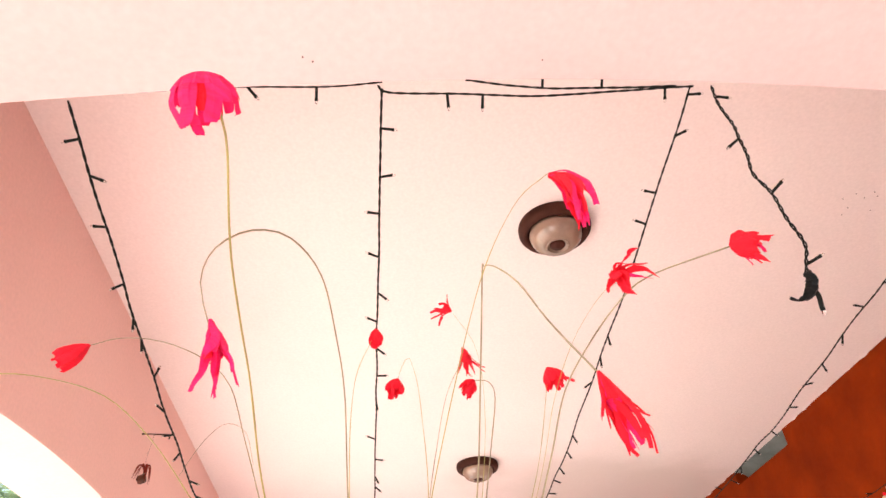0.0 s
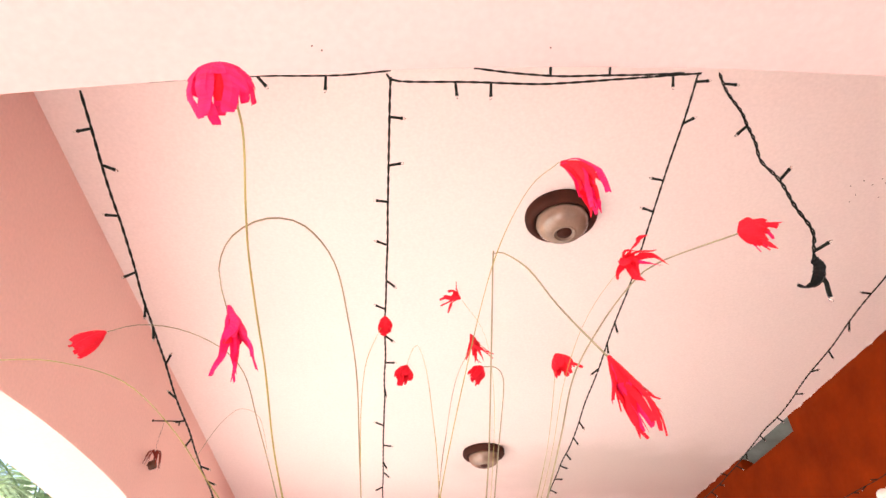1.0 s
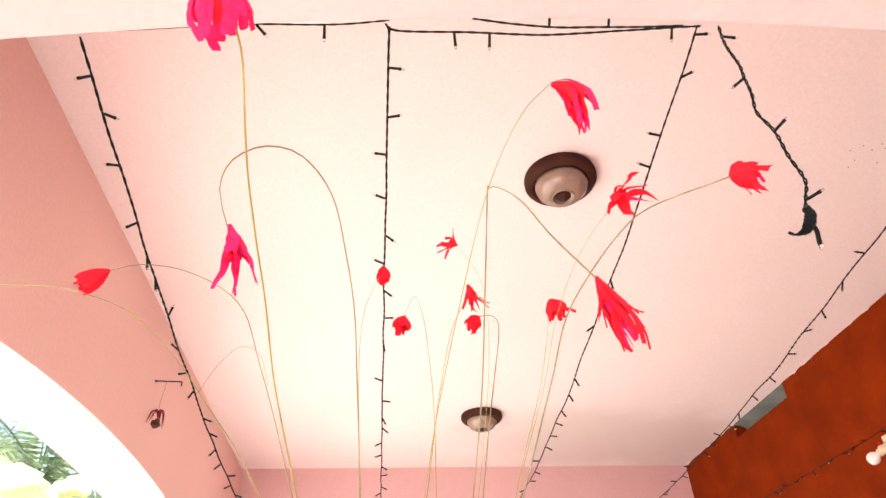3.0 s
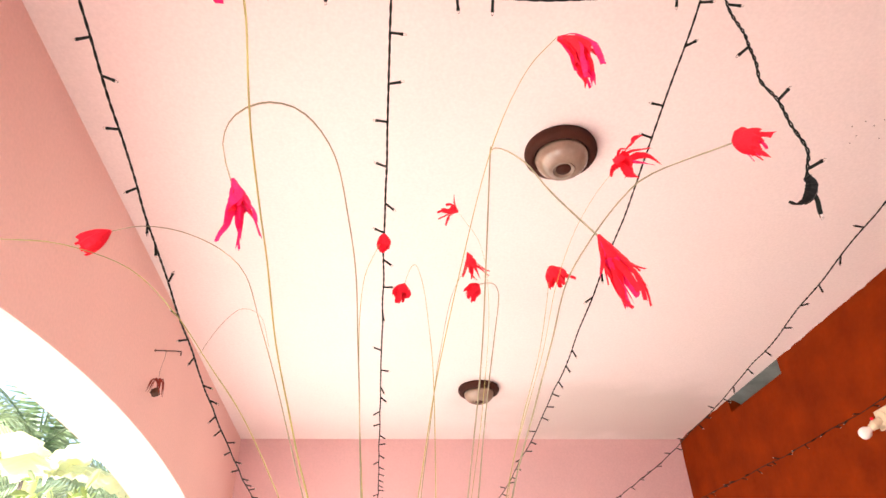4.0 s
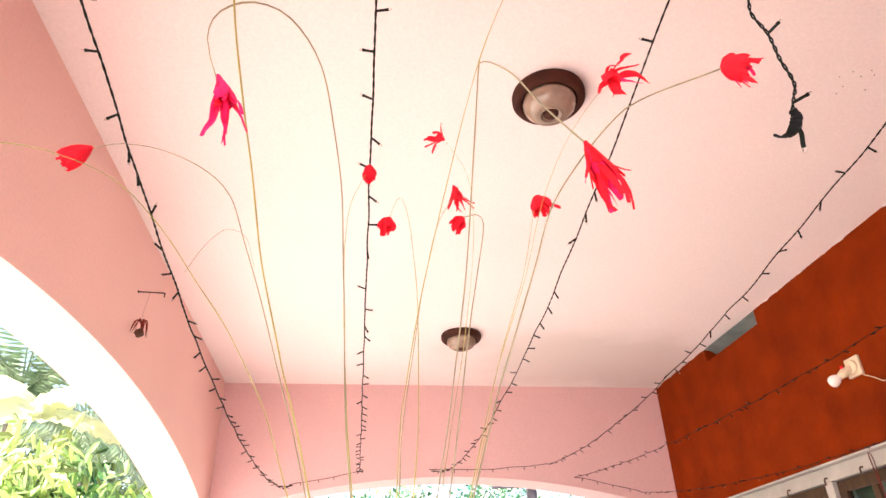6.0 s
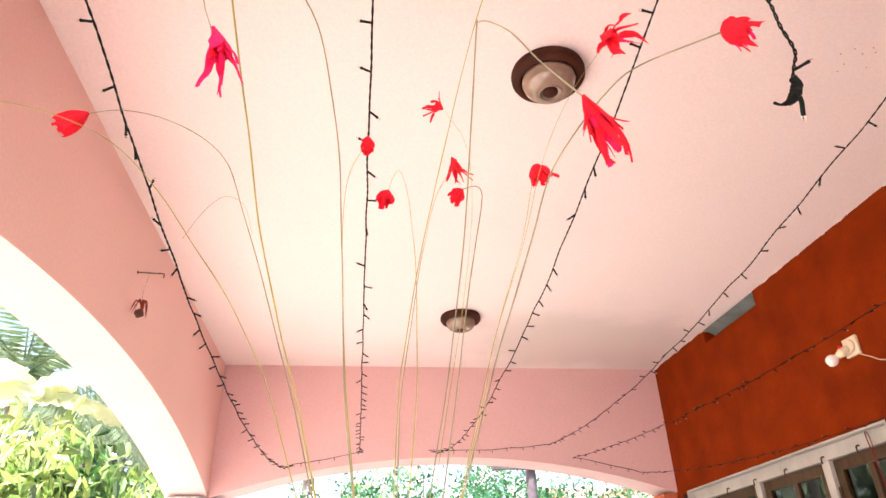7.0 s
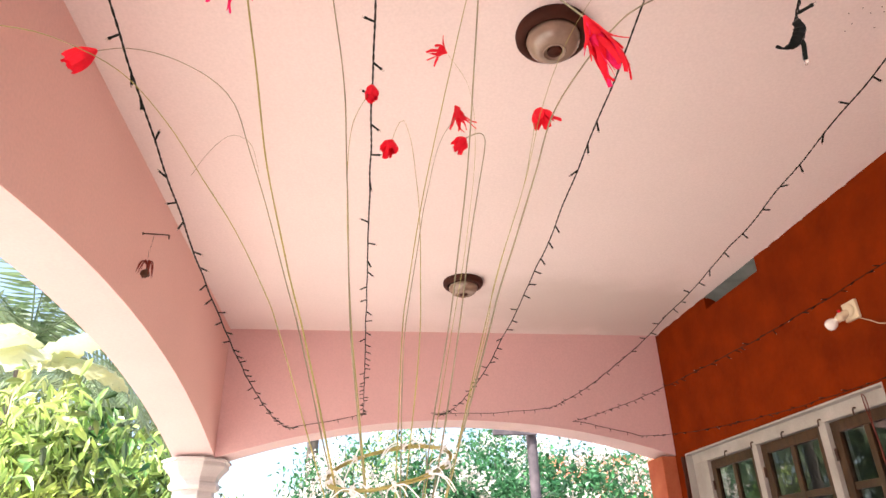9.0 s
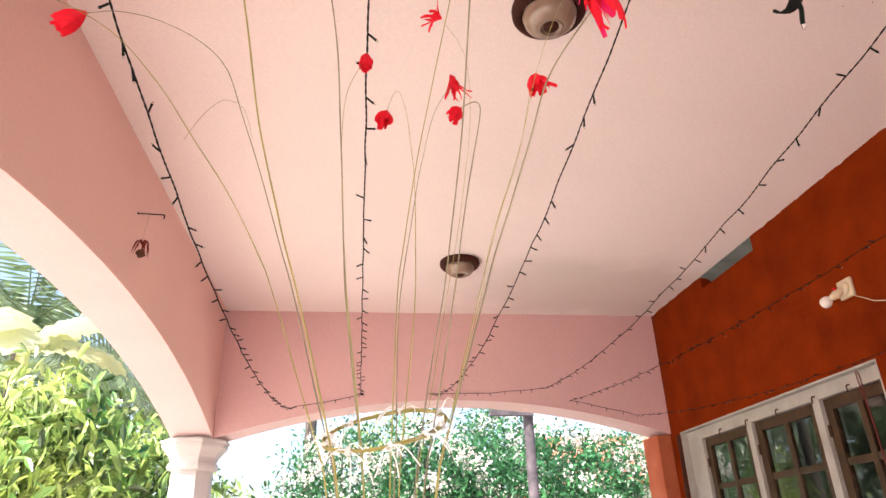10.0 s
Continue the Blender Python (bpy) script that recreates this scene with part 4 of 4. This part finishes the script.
# ---- garden ----
def leaves(name, centres, per, reach, size, material, parent, seed, slim=0.3, hang_=0.3, label=""):
    """Many separate folded leaves scattered round twig ends."""
    r = np.random.RandomState(seed)
    n = len(centres) * per
    c = np.repeat(np.array(centres, float), per, axis=0) + r.normal(0, 1, (n, 3)) * reach
    d = r.normal(0, 1, (n, 3))
    d[:, 2] -= hang_
    d /= np.linalg.norm(d, axis=1)[:, None]
    s = np.cross(d, r.normal(0, 1, (n, 3)))
    s /= np.linalg.norm(s, axis=1)[:, None]
    nn = np.cross(d, s)
    ln = size * r.uniform(0.6, 1.25, (n, 1))
    w, sag = ln * slim * 0.5, np.array([0, 0, -1.0])
    v = np.stack([c, c + d * ln * 0.30 + s * w * 0.9 + nn * w * 0.35, c + d * ln * 0.30 - s * w * 0.9 + nn * w * 0.35, c + d * ln * 0.32,
                  c + d * ln * 0.66 + s * w * 0.75 + nn * w * 0.3 + sag * ln * 0.05, c + d * ln * 0.66 - s * w * 0.75 + nn * w * 0.3 + sag * ln * 0.05, c + d * ln * 0.68 + sag * ln * 0.06,
                  c + d * ln + sag * ln * 0.17], 1).reshape(-1, 3)
    i = np.arange(n) * 8
    f = []
    for q in ((0, 1, 3), (0, 3, 2), (1, 4, 6, 3), (3, 6, 5, 2), (4, 7, 6), (6, 7, 5)):
        f += np.stack([i + k for k in q], 1).tolist()
    me = bpy.data.meshes.new(name)
    me.from_pydata(v.tolist(), [], f)
    me.materials.append(material)
    ob = new(name, me)
    ob.parent = parent
    return tagged(ob, label, kind="stuff")


def clumps(n, centre, radii, seed, shell=0.55):
    r = np.random.RandomState(seed)
    d = r.normal(0, 1, (n, 3))
    d /= np.linalg.norm(d, axis=1)[:, None]
    k = r.uniform(shell, 1.0, (n, 1)) * (1 + 0.25 * np.sin(d[:, :1] * 5 + seed) * np.cos(d[:, 1:2] * 4))
    return d * k * np.array(radii) + np.array(centre)


def tree(name, at, height, radii, n, per, size, leaf, seed, label, cat, slim=0.3, hang_=0.5, flowers=0, petal=None, reach=0.16):
    top = empty(name, at)
    rng = random.Random(seed)
    cz = height - radii[2]
    bm = bmesh.new()
    tube(bm, spline([(0, 0, -0.05), (0.05, 0.03, cz * 0.4), (0.0, 0.05, cz), (0.03, 0.0, cz + radii[2] * 0.5)], 0.15), lambda t: 0.09 * (1 - 0.75 * t), 9)
    part("trunk", bm, BARK, top, smooth=True)
    cl = clumps(n, (0, 0, cz), radii, seed)
    for k in range(9):
        e = cl[k * (len(cl) // 9)]
        bm = bmesh.new()
        s = Vector((0, 0.03, cz * rng.uniform(0.3, 0.9)))
        tube(bm, spline([s, s.lerp(Vector(e), 0.5) + Vector((0, 0, 0.12)), Vector(e)], 0.12), lambda t: 0.03 * (1 - 0.8 * t), 6)
        part("limb", bm, BARK, top, smooth=True)
    leaves("crown", cl, per, reach, size, leaf, top, seed, slim, hang_)
    if flowers:
        leaves("bloom", clumps(flowers, (0, 0, cz), [q * 1.05 for q in radii], seed + 50, 0.85), 46, 0.075, 0.05, petal or PETAL, top, seed + 60, 0.8, 0.0, "pale clusters of flowers")
    return tagged(top, label, cat)


tree("mango_tree", (-3.75, 7.3, -0.22), 3.35, (1.35, 1.2, 1.5), 480, 20, 0.18, LEAF, 3, "leafy young mango tree in full sun", "tree", 0.34, 0.9)
tree("mango_tree", (-5.6, 6.6, -0.22), 2.7, (1.1, 1.1, 1.2), 280, 20, 0.18, LEAF, 4, "leafy young mango tree in full sun", "tree", 0.34, 0.9)
for k, (x, y, h, s, mtl) in enumerate(((-0.9, 10.6, 3.5, 0.9, LEAF_DARK), (0.35, 10.2, 3.35, 0.95, LEAF_DARK), (1.55, 11.0, 3.6, 1.0, LEAF_DARK), (2.6, 9.9, 3.3, 0.95, LEAF_DARK),
                                       (3.7, 10.6, 3.3, 1.0, LEAF_DARK), (4.8, 10.2, 3.0, 1.0, LEAF), (-0.2, 12.6, 4.2, 1.3, LEAF), (2.2, 13.0, 4.4, 1.4, LEAF_DARK))):
    tree("flowering_shrub", (x, y, -0.22), h, (s, 0.8, h * 0.47), 150 + 40 * (k % 3), 42 if k % 2 else 50, 0.105 if k % 2 else 0.08, mtl, 20 + k, "dense garden shrub with pale flowers", "shrub", 0.45, 0.2, 85, BLUSH if k == 5 else PETAL)
tree("shade_tree", (-9.5, 20.0, -0.22), 9.0, (4.2, 2.0, 3.9), 420, 16, 0.34, LEAF_PALM, 44, "dark leafy shade tree behind the palms", "tree", 0.4, 0.3, reach=0.3)
tree("shade_tree", (-13.5, 18.5, -0.22), 9.0, (3.4, 2.0, 3.4), 420, 16, 0.34, LEAF_PALM, 45, "dark leafy shade tree behind the palms", "tree", 0.4, 0.3, reach=0.3)
tree("garden_bush", (-3.4, 12.2, -0.22), 2.9, (1.0, 0.9, 1.3), 200, 20, 0.13, LEAF, 47, "sunlit light green bush", "bush", 0.4, 0.3)
tree("garden_bush", (-2.1, 10.0, -0.22), 2.35, (0.55, 0.5, 0.9), 90, 14, 0.13, LEAF, 40, "sunlit light green bush", "bush", 0.4, 0.3)


def palm(at, height, n, length, seed, label):
    top = empty("palm_tree", at)
    rng = random.Random(seed)
    bm = bmesh.new()
    tube(bm, spline([(0, 0, -0.05), (0.1, 0, height * 0.5), (0.05, 0.05, height)], 0.15), lambda t: 0.15 - 0.05 * t + 0.006 * math.sin(t * 150), 12)
    part("trunk", bm, BARK, top, smooth=True)
    for k in range(n):
        a, el = k * 2.4 + rng.random() * 0.5, rng.uniform(0.1, 1.2)
        w = Vector((math.cos(a), math.sin(a), 0))
        c, d = Vector((0.05, 0.05, height)), (w * math.cos(el) + Vector((0, 0, math.sin(el)))).normalized()
        verts, faces, rib = [], [], [c.copy()]
        for s in range(34):
            c = c + d * length / 34
            d = (d + Vector((0, 0, -0.055))).normalized()
            rib.append(c.copy())
            t = s / 33
            ll = length * 0.24 * math.sin(math.pi * (0.12 + 0.85 * t))
            sd = d.cross(Vector((0, 0, 1))).normalized()
            for sg in (-1, 1):
                e = (sd * sg + d * 0.7 + Vector((0, 0, -0.45 - rng.random() * 0.4))).normalized()
                i = len(verts)
                verts += [c, c + e * ll * 0.4 + d * 0.026, c + e * ll, c + e * ll * 0.4 - d * 0.026]
                faces += [(i, i + 1, i + 2), (i, i + 2, i + 3)]
        me = bpy.data.meshes.new("frond")
        me.from_pydata([tuple(v) for v in verts], [], faces)
        me.materials.append(LEAF_PALM)
        fr = new("frond", me)
        fr.parent = top
        bm = bmesh.new()
        tube(bm, rib, lambda t: 0.018 * (1 - 0.85 * t), 5)
        part("rib", bm, LEAF_PALM, fr)
    return tagged(top, label, "palm tree")


palm((-5.9, 10.6, -0.22), 4.9, 20, 2.6, 1, "coconut palm with arching fronds")
palm((-6.2, 14.6, -0.22), 5.0, 20, 2.6, 2, "coconut palm with arching fronds")
palm((-9.6, 14.0, -0.22), 6.0, 15, 3.0, 3, "coconut palm with arching fronds")
palm((3.2, 15.5, -0.22), 7.0, 13, 2.8, 4, "coconut palm with a slender grey trunk")
palm((-1.75, 14.5, -0.22), 7.5, 13, 2.8, 5, "coconut palm with a slender grey trunk")


def banana(at, seed):
    top = empty("banana_plant", at)
    rng = random.Random(seed)
    bm = bmesh.new()
    tube(bm, spline([(0, 0, -0.05), (0.03, 0, 1.9), (0.0, 0.02, 4.1)], 0.2), lambda t: 0.13 - 0.05 * t, 10)
    part("stem", bm, LEAF_BANANA, top, smooth=True)
    for k in range(9):
        a, el = k * 2.2 + rng.random(), rng.uniform(0.35, 1.1)
        w = Vector((math.cos(a), math.sin(a), 0))
        c, d = Vector((0, 0, 4.05)), (w * math.cos(el) + Vector((0, 0, math.sin(el)))).normalized()
        bm = bmesh.new()
        prev = None
        for s in range(30):
            c = c + d * 1.9 / 30
            d = (d + Vector((0, 0, -0.055))).normalized()
            t = s / 29
            wd = 0.30 * math.sin(math.pi * min(1, 0.04 + t)) ** 0.6 if t > 0.1 else 0.02
            sd = d.cross(Vector((0, 0, 1))).normalized()
            tear = 1 - 0.3 * (rng.random() < 0.25)
            rip = 0.03 * math.sin(s * 1.9)
            row = [bm.verts.new(c - sd * wd * tear + Vector((0, 0, -wd * 0.45 + rip))), bm.verts.new(c), bm.verts.new(c + sd * wd + Vector((0, 0, -wd * 0.45 - rip)))]
            if prev:
                bm.faces.new((prev[0], prev[1], row[1], row[0]))
                bm.faces.new((prev[1], prev[2], row[2], row[1]))
            prev = row
        part("leaf", bm, LEAF_BANANA, top, smooth=True)
    return tagged(top, "banana plant with broad yellowing leaves", "banana plant")


banana((-5.0, 9.0, -0.22), 2)
banana((-6.6, 8.6, -0.22), 3)

# utility pole with its cross-arm among the shrubs
pole = empty("utility_pole", (1.63, 9.0, -0.22))
bm = bmesh.new()
tube(bm, [Vector((0.008 * noise.noise((z, 3, 0)), 0, z)) for z in (0, 0.8, 1.5, 2.2, 3.0, 4.0, 5.0)], lambda t: 0.078 - 0.015 * t, 14)
part("shaft", bm, POLE, pole, smooth=True)
bm = bmesh.new()
box(bm, (-0.55, -0.13, 3.21), (0.05, -0.072, 3.29), 0.006)
part("cross_arm", bm, POLE, pole, "dark cross-arm")
tagged(pole, "mottled grey utility pole among the shrubs", "pole")


def far_house(at):
    """A low white house with a red tiled roof, mostly hidden by the shrubs."""
    base = empty("far_house", at)
    bm = bmesh.new()
    box(bm, (-2.4, -1.5, 0), (2.4, 1.5, 2.9), 0.01)
    part("wall", bm, COLUMN, base, "white plastered wall")
    for sg in (-1, 1):
        bm = bmesh.new()
        ends = [[bm.verts.new((x, sg * y, z)) for y, z in ((2.0, 2.75), (0.004, 3.95), (0.004, 4.03), (2.0, 2.83))] for x in (-2.8, 2.8)]
        for k in range(4):
            bm.faces.new((ends[0][k], ends[0][(k + 1) % 4], ends[1][(k + 1) % 4], ends[1][k]))
        bm.faces.new(ends[0])
        bm.faces.new(ends[1])
        bmesh.ops.recalc_face_normals(bm, faces=bm.faces)
        part("roof", bm, ROOFTILE, base, "red clay tile roof")
    for x in (-1.4, 0.0, 1.4):
        bm = bmesh.new()
        box(bm, (x - 0.4, -1.53, 1.1), (x + 0.4, -1.48, 2.2), 0.01)
        part("window", bm, BROWN, base, "brown shuttered window")
    return tagged(base, "white house with a red tile roof behind the shrubs", "house")


far_house((6.2, 15.9, -0.22))
